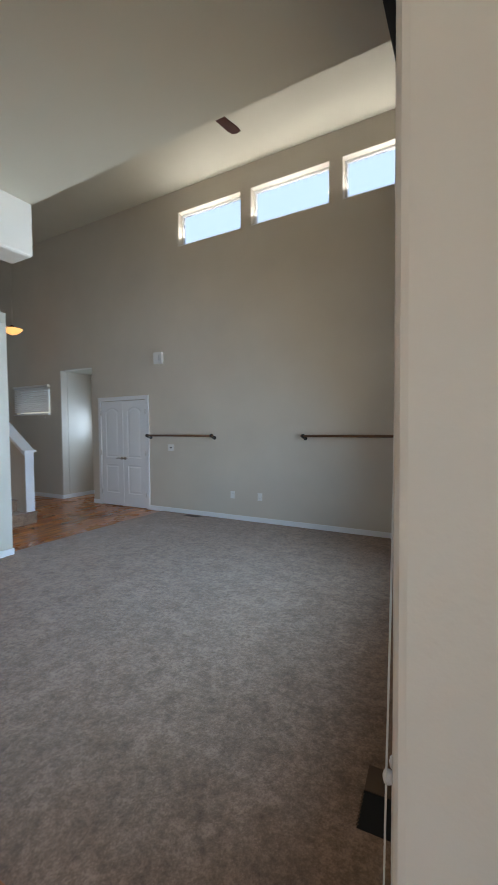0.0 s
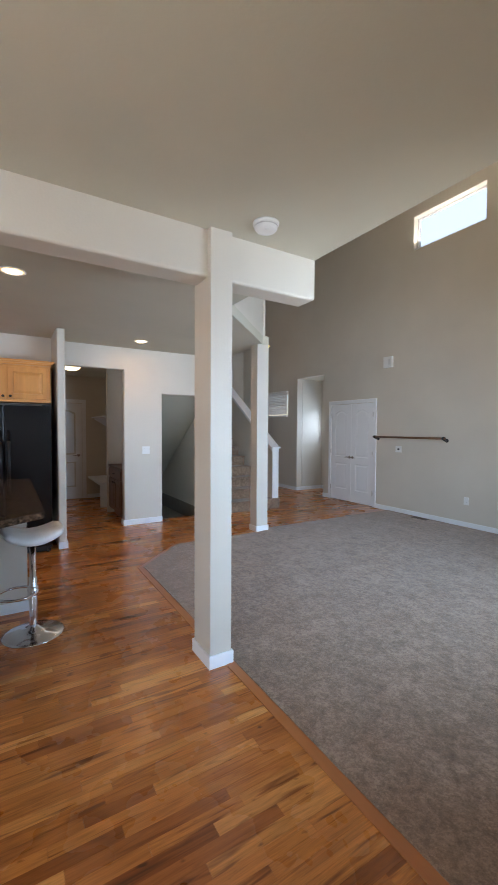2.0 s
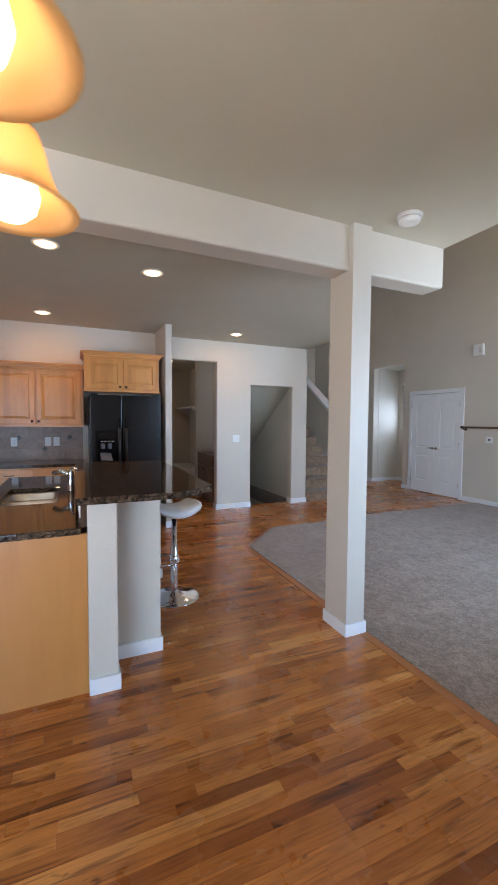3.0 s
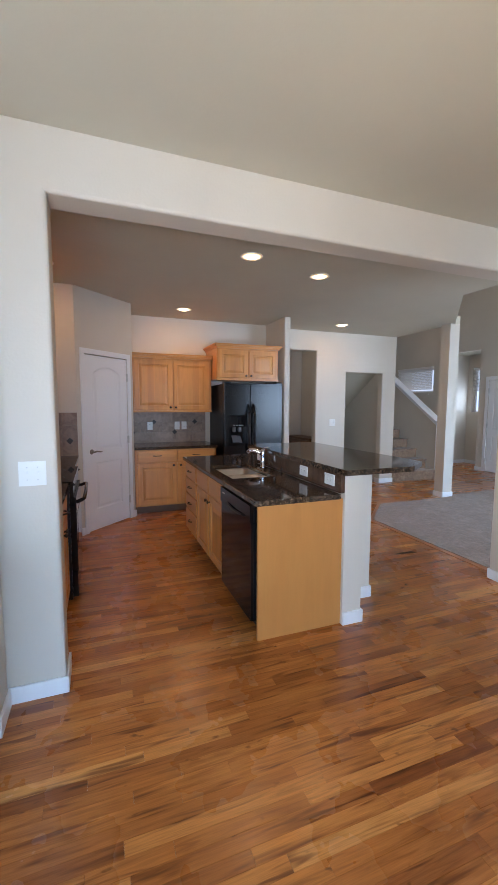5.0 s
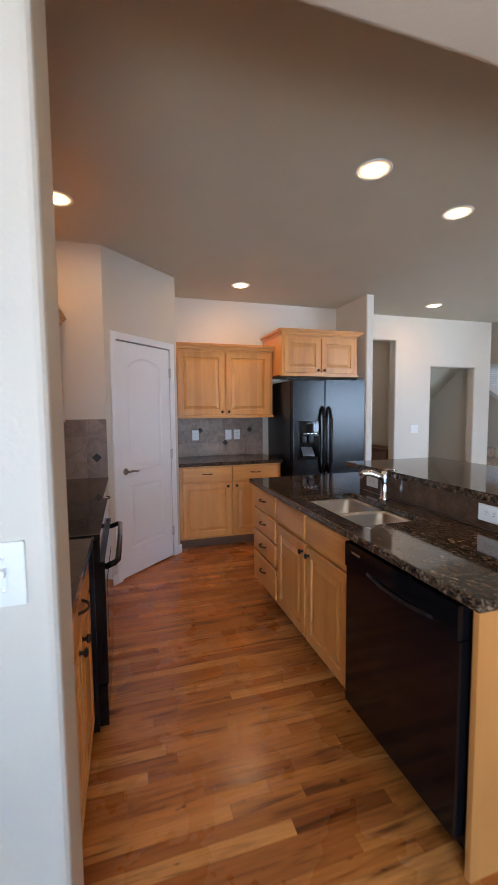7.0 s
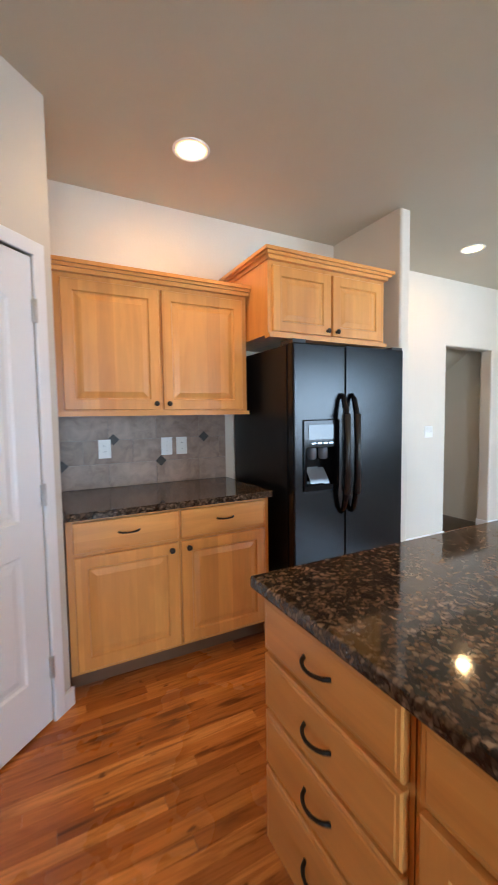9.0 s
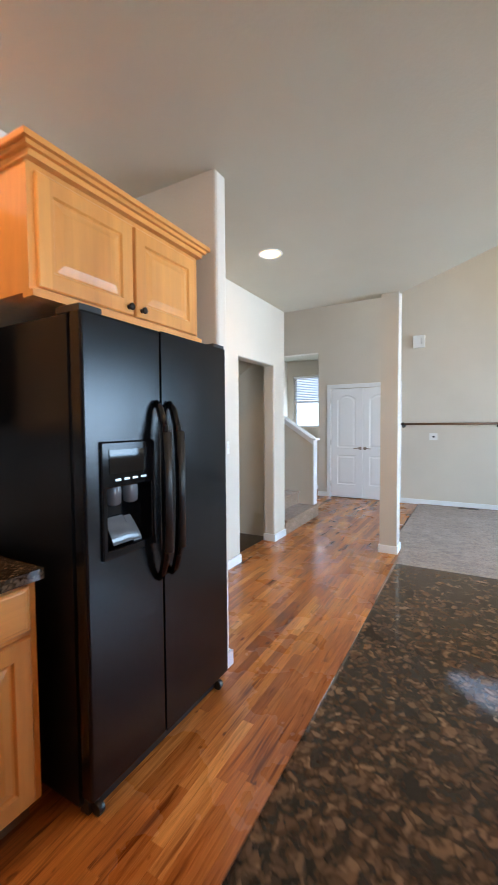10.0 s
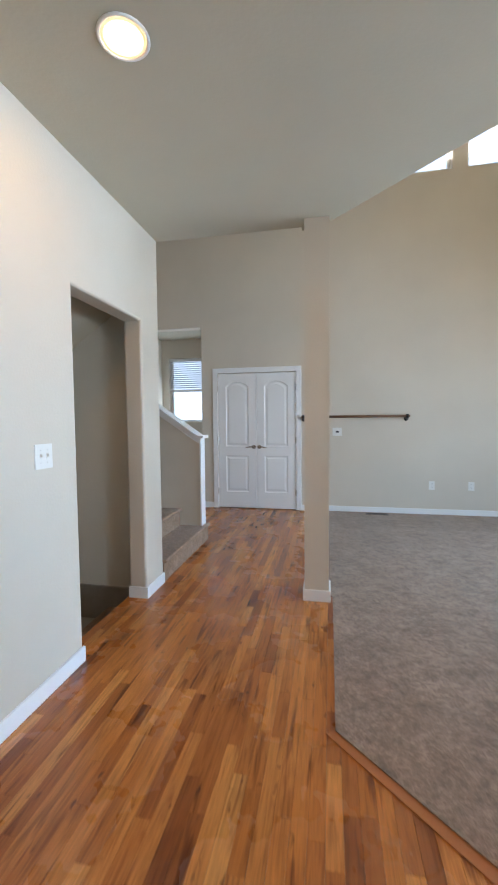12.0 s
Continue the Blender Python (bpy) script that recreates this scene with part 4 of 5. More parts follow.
part("baseboard", box(-2.322, -2.055, -0.888, -0.875, 0, 0.085, 0.004), TRIM, knee, "white painted baseboard")
part("baseboard", box(-2.335, -2.322, -0.897, -0.592, 0, 0.085, 0.004), TRIM, knee, "white painted baseboard")
part("baseboard", box(-2.46, -2.3355, -0.605, -0.592, 0, 0.085, 0.004), TRIM, knee, "white painted baseboard")
part("baseboard", box(-3.51, -2.46, -0.888, -0.875, 0, 0.085, 0.004), TRIM, knee, "white painted baseboard")
part("baseboard", box(-3.51, -3.497, -0.882, -0.357, 0, 0.085, 0.004), TRIM, knee, "white painted baseboard")

# island tops
SX0, SX1, SXM, SY0, SY1 = -3.48, -2.80, -3.14, -1.56, -1.205
Xs = [-4.242, -3.60, SX0, SXM - 0.012, SXM + 0.012, SX1, -2.045]
Xs = sorted(Xs)
Ys = [-1.67, SY0, SY1, -1.067, -0.345]
bm = grid_solid(Xs, Ys, 0.866, 0.902,
                lambda a, b: (b < -1.067 or a < -3.60) and not (SX0 < a < SX1 and SY0 < b < SY1), lambda a, b, c: (a, b, c), 0.008, 3)
granite("countertop", bm, "polished dark brown granite island top with a sink cutout")
tagged(part("stone_upstand", box(-3.60, -2.057, -1.066, -1.035, 0.903, 1.034, 0.002, 1), UPSTAND), "plain polished brown stone upstand behind the sink", "upstand")
BAR = [(-3.74, -1.09), (-1.96, -1.09), (-1.96, -0.555), (-2.13, -0.33), (-3.74, -0.33)]
granite("bar_counter", prism(BAR, 1.035, 1.071, 0.009, 3), "raised polished dark granite bar with a clipped corner")


def rrect(x0, x1, y0, y1, r, n=5):
    pts = []
    for cx, cy, a0 in ((x1 - r, y1 - r, 0), (x0 + r, y1 - r, 90), (x0 + r, y0 + r, 180), (x1 - r, y0 + r, 270)):
        for i in range(n):
            a = radians(a0 + 90 * i / (n - 1))
            pts.append((cx + r * math.cos(a), cy + r * math.sin(a)))
    return pts


sink = thing("sink", pose(-3.14, -1.39, 0.865), "double-bowl undermount stainless steel sink", "sink")
for x0, x1 in ((SX0 + 3.14, -0.012), (0.012, SX1 + 3.14)):
    bm = bmesh.new()
    loops = []
    for ins, z, r in ((-0.015, 0.0, 0.06), (0.004, 0.0, 0.05), (0.010, -0.01, 0.05), (0.018, -0.15, 0.05), (0.05, -0.18, 0.04), (0.12, -0.185, 0.02)):
        loops.append([bm.verts.new((x, y, z)) for x, y in rrect(x0 + ins, x1 - ins, SY0 + 1.39 + ins, SY1 + 1.39 - ins, r)])
    for a, b in zip(loops, loops[1:]):
        for i in range(len(a)):
            bm.faces.new((a[i], a[(i + 1) % len(a)], b[(i + 1) % len(a)], b[i]))
    bm.faces.new(loops[-1])
    bowl = part("bowl", bm, STEEL, sink, "", True)
    cx = (x0 + x1) / 2
    part("drain", turned([(0.043, 0), (0.040, 0.004), (0.030, 0.003), (0.022, -0.004), (0, -0.004)], 20, Matrix.Translation((cx, 0, -0.184))), CHROME, bowl, "", True)

fau = thing("faucet", pose(-3.25, -1.12, 0.902), "chrome pull-out kitchen faucet with a short spout", "faucet")
part("base", turned([(0.0, 0), (0.030, 0), (0.030, 0.005), (0.023, 0.012), (0.021, 0.10), (0.023, 0.125), (0.022, 0.15), (0.015, 0.17), (0, 0.174)], 20), CHROME, fau, "", True)
part("spout", tube([(0, 0, 0.115), (-0.015, -0.03, 0.14), (-0.035, -0.07, 0.157), (-0.055, -0.105, 0.155), (-0.066, -0.128, 0.135)], [0.017, 0.018, 0.020, 0.021, 0.018], 14), CHROME, fau, "", True)
part("lever", tube([(0, 0.0, 0.165), (0.012, 0.012, 0.178), (0.035, 0.03, 0.182), (0.055, 0.045, 0.178)], [0.010, 0.008, 0.006, 0.005], 10), CHROME, fau, "", True)


# ======== appliances ========
def fridge():
    """A side-by-side refrigerator; local front -y, x along the width."""
    w, d, h = 0.872, 0.69, 1.768
    ob = thing("refrigerator", pose(-5.195, -0.915, 0, 0, 0, 90), "black side-by-side refrigerator with textured doors and dispenser", "refrigerator")
    part("body", box(0, w, 0.0, d, 0.05, h - 0.01, 0.006), BLACK_SIDE, ob)
    split = 0.385
    dt = 0.065
    # freezer door with an opening for the dispenser
    As, Bs = [0.003, 0.075, 0.325, split - 0.003], [0.085, 0.92, 1.32, h]
    bm = grid_solid(As, Bs, -dt, -0.004, lambda a, b: not (0.075 < a < 0.325 and 0.92 < b < 1.32), lambda a, b, c: (a, c, b), 0.010, 3)
    fd = part("freezer_door", bm, BLACK_SKIN, ob, "textured black freezer door")
    rd = part("fridge_door", box(split + 0.003, w - 0.003, -dt, -0.004, 0.085, h, 0.012, 3), BLACK_SKIN, ob, "textured black refrigerator door")
    for dr, x in ((fd, split - 0.040), (rd, split + 0.040)):
        pts = [(x, -dt - 0.004, 0.76), (x, -dt - 0.028, 0.79), (x, -dt - 0.048, 0.86), (x, -dt - 0.058, 1.0), (x, -dt - 0.060, 1.12), (x, -dt - 0.058, 1.24), (x, -dt - 0.048, 1.38), (x, -dt - 0.028, 1.45), (x, -dt - 0.004, 1.48)]
        bm = tube(pts, [0.012, 0.016, 0.0185, 0.0195, 0.0195, 0.0195, 0.0185, 0.016, 0.012], 14)
        hd = part("handle", bm, BLACK_GLOSS, dr, "glossy black curved handle", True)
        part("grip", tube([(x, -dt - 0.063, 0.88), (x, -dt - 0.0635, 1.12), (x, -dt - 0.063, 1.36)], 0.0185, 14), BLACK_PLASTIC, hd, "", True)
    disp = part("dispenser", grid_solid([0.068, 0.090, 0.310, 0.332], [0.912, 0.945, 1.165, 1.328], -dt - 0.010, -dt + 0.006,
                lambda a, b: not (0.090 < a < 0.310 and 0.945 < b < 1.165), lambda a, b, c: (a, c, b), 0.004, 2), BLACK_GLOSS, fd, "glossy black ice and water dispenser")
    cav = bmesh.new()
    add_box(cav, 0.086, 0.314, -dt + 0.055, -dt + 0.058, 0.94, 1.17)
    add_box(cav, 0.084, 0.088, -dt, -dt + 0.056, 0.94, 1.17)
    add_box(cav, 0.312, 0.316, -dt, -dt + 0.056, 0.94, 1.17)
    add_box(cav, 0.086, 0.314, -dt, -dt + 0.056, 1.166, 1.172)
    add_box(cav, 0.086, 0.314, -dt, -dt + 0.056, 0.938, 0.944)
    part("cavity", cav, BLACK_GLOSS, disp)
    part("display", box(0.10, 0.30, -dt - 0.013, -dt - 0.010, 1.215, 1.300, 0.001, 1), BLACK_GLASS, disp, "glossy black control display")
    for i in range(4):
        part("button", box(0.125 + i * 0.042, 0.150 + i * 0.042, -dt - 0.013, -dt - 0.010, 1.188, 1.196), STEEL, disp)
    for x in (0.150, 0.232):
        part("chute", turned([(0.024, 0.055), (0.030, 0.03), (0.028, -0.015), (0.018, -0.024), (0, -0.025)], 16, Matrix.Translation((x, -dt + 0.028, 1.118))), PADDLE, disp, "grey dispenser chute", True)
    for x0, x1, zt in ((0.115, 0.205, 1.052), (0.212, 0.245, 1.046)):
        pm = bmesh.new()
        rows = []
        for k in range(9):
            u = k / 8
            y = -dt + 0.046 - 0.040 * math.sin(u * 1.45)
            z = zt - 0.10 * u - 0.004 * (1 - u)
            rows.append([pm.verts.new((x0 + 0.012 * u, y, z)), pm.verts.new((x1 + 0.022 * u, y, z)), pm.verts.new((x1 + 0.022 * u, y + 0.004, z)), pm.verts.new((x0 + 0.012 * u, y + 0.004, z))])
        for a, b in zip(rows, rows[1:]):
            for k in range(4):
                pm.faces.new((a[k], a[(k + 1) % 4], b[(k + 1) % 4], b[k]))
        pm.faces.new(rows[0]), pm.faces.new(rows[-1][::-1])
        part("paddle", pm, PADDLE, disp, "glossy grey curved dispenser paddle")
    part("grille", box(0.02, w - 0.02, -0.02, 0.02, 0.012, 0.078, 0.004), BLACK_PLASTIC, ob)
    for x in (0.05, w - 0.05):
        part("wheel", turned([(0, -0.012), (0.024, -0.012), (0.026, 0), (0.024, 0.012), (0, 0.012)], 16, Matrix.Translation((x, -0.035, 0.026)) @ pose(0, 0, 0, 0, 90)), BLACK_PLASTIC, ob)
        part("hinge_cover", box(x - 0.045, x + 0.045, -0.06, 0.06, h - 0.004, h + 0.018, 0.006), BLACK_PLASTIC, ob)


fridge()


def range_stove():
    w = 0.76
    ob = thing("range", pose(-2.995, -2.745, 0, 0, 0, 180), "black electric range with glass top and oven door", "oven")
    part("body", box(0, w, 0.0, 0.62, 0.03, 0.895, 0.004), BLACK_SIDE, ob)
    part("cooktop", box(-0.003, w + 0.003, -0.03, 0.60, 0.896, 0.918, 0.006), BLACK_GLASS, ob, "black ceramic glass cooktop")
    for x, y, r in ((0.2, 0.14, 0.10), (0.56, 0.14, 0.08), (0.2, 0.42, 0.08), (0.56, 0.42, 0.10)):
        part("burner_ring", turned([(r, 0), (r, 0.0006), (r - 0.004, 0.0006), (r - 0.004, 0)], 32, Matrix.Translation((x, y, 0.9182))), BLACK_PLASTIC, ob)
    part("front_strip", box(0, w, -0.028, -0.001, 0.80, 0.893, 0.006), BLACK_GLOSS, ob)
    dr = part("oven_door", box(0.004, w - 0.004, -0.045, -0.001, 0.245, 0.795, 0.010, 3), BLACK_GLOSS, ob, "glossy black oven door")
    part("window", box(0.14, w - 0.14, -0.047, -0.044, 0.38, 0.66, 0.001, 1), BLACK_GLASS, dr)
    pts = [(0.05, -0.044, 0.755), (0.05, -0.085, 0.77), (0.075, -0.098, 0.775), (w / 2, -0.102, 0.775), (w - 0.075, -0.098, 0.775), (w - 0.05, -0.085, 0.77), (w - 0.05, -0.044, 0.755)]
    part("handle", tube(pts, 0.0135, 12), BLACK_GLOSS, dr, "black bar handle", True)
    part("drawer", box(0.004, w - 0.004, -0.04, -0.001, 0.05, 0.235, 0.008), BLACK_GLOSS, ob)
    part("control_panel", box(0, w, 0.56, 0.64, 0.90, 1.07, 0.015, 3), BLACK_GLOSS, ob, "black back control panel")
    for x in (0.08, 0.17, w - 0.17, w - 0.08):
        part("knob", turned([(0, 0.03), (0.017, 0.028), (0.021, 0), (0, 0)], 16, Matrix.Translation((x, 0.56, 0.99)) @ pose(0, 0, 0, 90)), BLACK_PLASTIC, ob)


range_stove()


def microwave():
    w = 0.76
    ob = thing("microwave", pose(-3.018, -3.035, 1.435, 0, 0, 180), "black over-the-range microwave with dark glass door", "microwave")
    part("body", box(0, w, 0.0, 0.36, 0, 0.42, 0.006), BLACK_SIDE, ob)
    d = part("door", box(0.0, 0.59, -0.03, -0.001, 0.012, 0.35, 0.008), BLACK_PLASTIC, ob)
    part("window", box(0.05, 0.50, -0.033, -0.029, 0.06, 0.31, 0.002, 1), GREY_GLASS, d, "dark mesh window")
    part("handle", tube([(0.555, -0.03, 0.05), (0.555, -0.058, 0.07), (0.555, -0.060, 0.29), (0.555, -0.03, 0.32)], 0.010, 10), BLACK_GLOSS, d, "", True)
    part("control_panel", box(0.60, w, -0.03, -0.001, 0.012, 0.35, 0.006), BLACK_GLOSS, ob)
    part("vent_grille", box(0.0, w, -0.028, -0.001, 0.355, 0.415, 0.008), GREY_GLASS, ob)


microwave()


def dishwasher():
    w = 0.645
    ob = thing("dishwasher", pose(-2.755, -1.62, 0), "glossy black built-in dishwasher beside the sink cabinet", "dishwasher")
    part("body", box(0, w, 0.0, 0.54, 0.1, 0.862), BLACK_SIDE, ob)
    d = part("door", box(0.004, w - 0.004, -0.048, -0.001, 0.115, 0.745, 0.008), BLACK_GLOSS, ob)
    p = part("control_panel", box(0.004, w - 0.004, -0.056, -0.001, 0.750, 0.858, 0.008), BLACK_GLOSS, ob)
    part("handle", tube([(0.18 + 0.36 * i / 8, -0.057 - 0.008 * math.sin(math.pi * i / 8), 0.775 - 0.012 * math.sin(math.pi * i / 8)) for i in range(9)], 0.007, 8), BLACK_SIDE, p, "", True)
    part("label", box(0.06, 0.12, -0.0575, -0.056, 0.82, 0.828), STEEL, p, "small pale plate")
    part("toe_panel", box(0.01, w - 0.01, 0.04, 0.06, 0.0, 0.1), BLACK_PLASTIC, ob)


dishwasher()


# ======== bar stool ========
def bar_stool(m):
    ob = thing("bar_stool", m, "white saddle-seat bar stool on a chrome pedestal", "stool")
    part("base", turned([(0, 0), (0.205, 0), (0.207, 0.005), (0.19, 0.012), (0.10, 0.028), (0.045, 0.042), (0.03, 0.06), (0, 0.06)], 40), CHROME, ob, "round chrome base", True)
    part("pole", turned([(0.028, 0.05), (0.028, 0.42), (0.022, 0.425), (0.022, 0.70), (0, 0.70)], 20), CHROME, ob, "chrome pole", True)
    ring = [(0.13 * math.cos(a) - 0.10, 0.13 * math.sin(a), 0.32) for a in [2 * math.pi * i / 28 for i in range(29)]]
    part("footrest", tube(ring, 0.010, 10, False), CHROME, ob, "chrome footrest ring", True)
    part("footrest_clamp", turned([(0.036, 0.29), (0.036, 0.35), (0.028, 0.355)], 18), CHROME, ob, "", True)
    bm = bmesh.new()
    nx, ny = 14, 12
    grid = [[None] * (ny + 1) for _ in range(nx + 1)]
    lower = [[None] * (ny + 1) for _ in range(nx + 1)]
    for i in range(nx + 1):
        for j in range(ny + 1):
            u, v = 2 * i / nx - 1, 2 * j / ny - 1
            k = (1 - 0.13 * v * v)
            x, y = 0.205 * u * k, 0.19 * v * (1 - 0.1 * u * u)
            z = 0.735 + 0.055 * u * u * (1 if u > 0 else 0.9) - 0.012 * v * v
            e = max(abs(u), abs(v)) ** 6
            grid[i][j] = bm.verts.new((x, y, z + 0.030 * (1 - e)))
            lower[i][j] = bm.verts.new((x * 0.96, y * 0.96, z - 0.030))
    for g in (grid, lower):
        for i in range(nx):
            for j in range(ny):
                bm.faces.new((g[i][j], g[i + 1][j], g[i + 1][j + 1], g[i][j + 1]))
    rim = [(i, 0) for i in range(nx)] + [(nx, j) for j in range(ny)] + [(i, ny) for i in range(nx, 0, -1)] + [(0, j) for j in range(ny, 0, -1)]
    for (a, b), (c, d) in zip(rim, rim[1:] + rim[:1]):
        bm.faces.new((grid[a][b], grid[c][d], lower[c][d], lower[a][b]))
    part("seat", bm, LEATHER, ob, "white leatherette saddle seat", True)
    part("seat_plate", box(-0.09, 0.09, -0.08, 0.08, 0.690, 0.712, 0.006), BLACK_PLASTIC, ob)
    part("height_lever", tube([(0.02, 0, 0.695), (0.10, 0.03, 0.685), (0.17, 0.05, 0.68)], 0.005, 8), CHROME, ob)


bar_stool(pose(-3.06, -0.35, 0, 0, 0, 95))


# ======== lamps ========
def can_light(x, y, z=H):
    ob = thing("recessed_light", pose(x, y, z), "lit recessed ceiling light with a white trim ring", "ceiling light", "recessed kitchen lights")
    part("trim_ring", turned([(0.086, 0), (0.096, 0), (0.097, -0.003), (0.091, -0.007), (0.084, -0.005), (0.082, -0.001), (0.086, 0)], 36), TRIM, ob, "", True)
    part("bulb", turned([(0, -0.011), (0.03, -0.010), (0.046, -0.008)], 32), BULB, ob, "glowing warm bulb face", True)
    # these two rings emit in place of catching the bulb's light
    part("reflector", turned([(0.046, -0.008), (0.060, -0.006), (0.071, -0.004)], 32), REFLECTOR_GLOW, ob, "reflector ring made to glow round the bulb", True)
    part("baffle", turned([(0.071, -0.004), (0.083, -0.002)], 32), BAFFLE_GLOW, ob, "amber edge given a dimmer glow of its own", True)


for x, y in ((-3.19, -1.262), (-3.45, -0.445), (-5.305, -1.42), (-3.98, -2.96), (-5.445, 1.135)):
    can_light(x, y)


def dome_light(x, y, z):
    ob = thing("flush_light", pose(x, y, z), "lit opal flush-mount ceiling dome", "ceiling light")
    part("rim", turned([(0, 0), (0.17, 0), (0.172, -0.02), (0.155, -0.026)], 32), TRIM, ob, "", True)
    part("dome", turned([(0.155, -0.024), (0.14, -0.06), (0.09, -0.09), (0.0, -0.10)], 32), DOME, ob, "", True)


dome_light(-7.3, 0.45, 2.6)


def pendant(x, y, z):
    ob = thing("entry_pendant", pose(x, y, z), "lit amber glass bowl pendant on a stem", "pendant light")
    part("bowl", turned([(0.0, -0.09), (0.05, -0.085), (0.12, -0.05), (0.175, 0.01), (0.185, 0.025), (0.178, 0.026), (0.115, -0.04), (0.0, -0.08)], 32), AMBER_BOWL, ob, "", True)
    part("stem", tube([(0, 0, -0.05), (0, 0, HI - z - 0.03)], 0.005, 10), NICKEL, ob)
    part("hub", turned([(0, 0.11), (0.03, 0.10), (0.04, 0.07), (0.015, 0.05), (0, 0.05)], 16), BRONZE, ob, "", True)
    part("canopy", turned([(0, HI - z), (0.07, HI - z), (0.06, HI - z - 0.03), (0, HI - z - 0.04)], 20), BRONZE, ob, "", True)
    for i in range(3):
        a = 2 * math.pi * i / 3
        part("arm", tube([(0.03 * math.cos(a), 0.03 * math.sin(a), 0.075), (0.18 * math.cos(a), 0.18 * math.sin(a), 0.024)], 0.004, 8), BRONZE, ob)


pendant(-8.05, 4.85, 3.50)


def chandelier(cx, cy, zb, R, phase):
    """Five arms with bell glass shades; zb is the height of the bulbs."""
    ob = thing("chandelier", pose(cx, cy, zb), "brushed nickel five-arm chandelier with lit amber bell shades", "chandelier")
    top = H - zb
    part("hub", turned([(0, -0.03), (0.012, -0.028), (0.020, -0.018), (0.030, -0.012), (0.052, 0.002), (0.066, 0.016), (0.066, 0.026), (0.050, 0.036), (0.030, 0.044), (0.020, 0.070), (0.020, 0.42), (0.028, 0.44), (0.010, 0.46), (0, 0.46)], 28), NICKEL, ob, "", True)
    part("finial", turned([(0, -0.058), (0.009, -0.055), (0.014, -0.044), (0.008, -0.031), (0, -0.029)], 16), NICKEL, ob, "", True)
    part("canopy", turned([(0, top), (0.065, top), (0.062, top - 0.015), (0.02, top - 0.035), (0, top - 0.035)], 24), NICKEL, ob, "", True)
    part("chain", tube([(0.003 * math.sin(i), 0.003 * math.cos(i), 0.45 + (top - 0.48) * i / 24) for i in range(25)], 0.005, 8), NICKEL, ob)
    for k in range(5):
        a = phase + 72 * k
        m = pose(0, 0, 0, 0, 0, a)
        pts = [(0.042, 0, 0.036), (0.056, 0, 0.13), (0.09, 0, 0.20), (0.14, 0, 0.23), (0.195, 0, 0.21), (R - 0.008, 0, 0.16), (R, 0, 0.085)]
        smooth_pts = []
        for i in range(len(pts) - 1):
            for s in range(3):
                u = s / 3
                smooth_pts.append(Vector(pts[i]).lerp(Vector(pts[i + 1]), u))
        smooth_pts.append(Vector(pts[-1]))
        arm = part("arm", tube(smooth_pts, 0.0065, 10), NICKEL, ob, "curved nickel arm", True, m)
        part("socket", turned([(0.0, 0.105), (0.018, 0.10), (0.026, 0.080), (0.031, 0.062), (0, 0.058)], 20, Matrix.Translation((R, 0, 0))), NICKEL, arm, "", True)
        sh = turned([(0.029, 0.064), (0.037, 0.056), (0.044, 0.038), (0.050, 0.012), (0.060, -0.016), (0.077, -0.038), (0.090, -0.046), (0.088, -0.049), (0.075, -0.042), (0.057, -0.019), (0.047, 0.012), (0.041, 0.037), (0.034, 0.054), (0.026, 0.061)], 32, Matrix.Translation((R, 0, 0)))
        part("shade", sh, AMBER, arm, "amber frosted bell glass shade", True)
        bl = turned([(0, -0.066), (0.017, -0.062), (0.031, -0.049), (0.037, -0.028), (0.032, -0.006), (0.019, 0.016), (0.013, 0.05), (0, 0.05)], 20, Matrix.Translation((R, 0, 0)))
        part("bulb", bl, BULB_CH, arm, "glowing frosted bulb", True)


chandelier(-0.368, -1.352, 1.80, 0.232, 126.0)


def ceiling_fan(x, y, z):
    ob = thing("ceiling_fan", pose(x, y, z), "ceiling fan with dark cherry blades hanging from a rod", "ceiling fan")
    part("motor", turned([(0, -0.08), (0.07, -0.075), (0.12, -0.04), (0.125, 0.03), (0.09, 0.07), (0.03, 0.085), (0, 0.085)], 28), BRONZE, ob, "", True)
    part("rod", tube([(0, 0, 0.08), (0, 0, HI - z - 0.05)], 0.014, 12), BRONZE, ob)
    part("canopy", turned([(0, HI - z), (0.075, HI - z), (0.06, HI - z - 0.06), (0, HI - z - 0.07)], 20), BRONZE, ob, "", True)
    for k in range(5):
        bm = prism([(0.16, -0.05), (0.60, -0.072), (0.66, -0.06), (0.675, 0.0), (0.66, 0.06), (0.60, 0.072), (0.16, 0.05)], -0.004, 0.004, 0.003, 1)
        b = part("blade", bm, FAN_WOOD, ob, "dark cherry fan blade", m=pose(0, 0, 0, 0, 0, 72 * k + 79) @ pose(0, 0, 0, 10))
        part("blade_iron", box(0.10, 0.24, -0.02, 0.02, -0.012, -0.004, 0.003), BRONZE, b)


ceiling_fan(-2.26, 3.15, 4.62)

det = thing("smoke_detector", pose(-1.80, 0.845, H), "white round smoke detector on the ceiling", "smoke detector")
part("base", turned([(0, 0), (0.078, 0), (0.078, -0.012), (0.072, -0.014)], 32), PLATE, det, "", True)
part("cover", turned([(0.070, -0.012), (0.068, -0.036), (0.060, -0.046), (0.03, -0.050), (0, -0.050)], 32), PLATE, det, "", True)
part("vent_ring", turned([(0.0685, -0.020), (0.0705, -0.022), (0.0705, -0.026), (0.0685, -0.028)], 32), STEEL, det)
part("button", turned([(0.012, -0.049), (0.012, -0.053), (0, -0.054)], 14, Matrix.Translation((0.025, -0.01, 0))), PLATE, det)


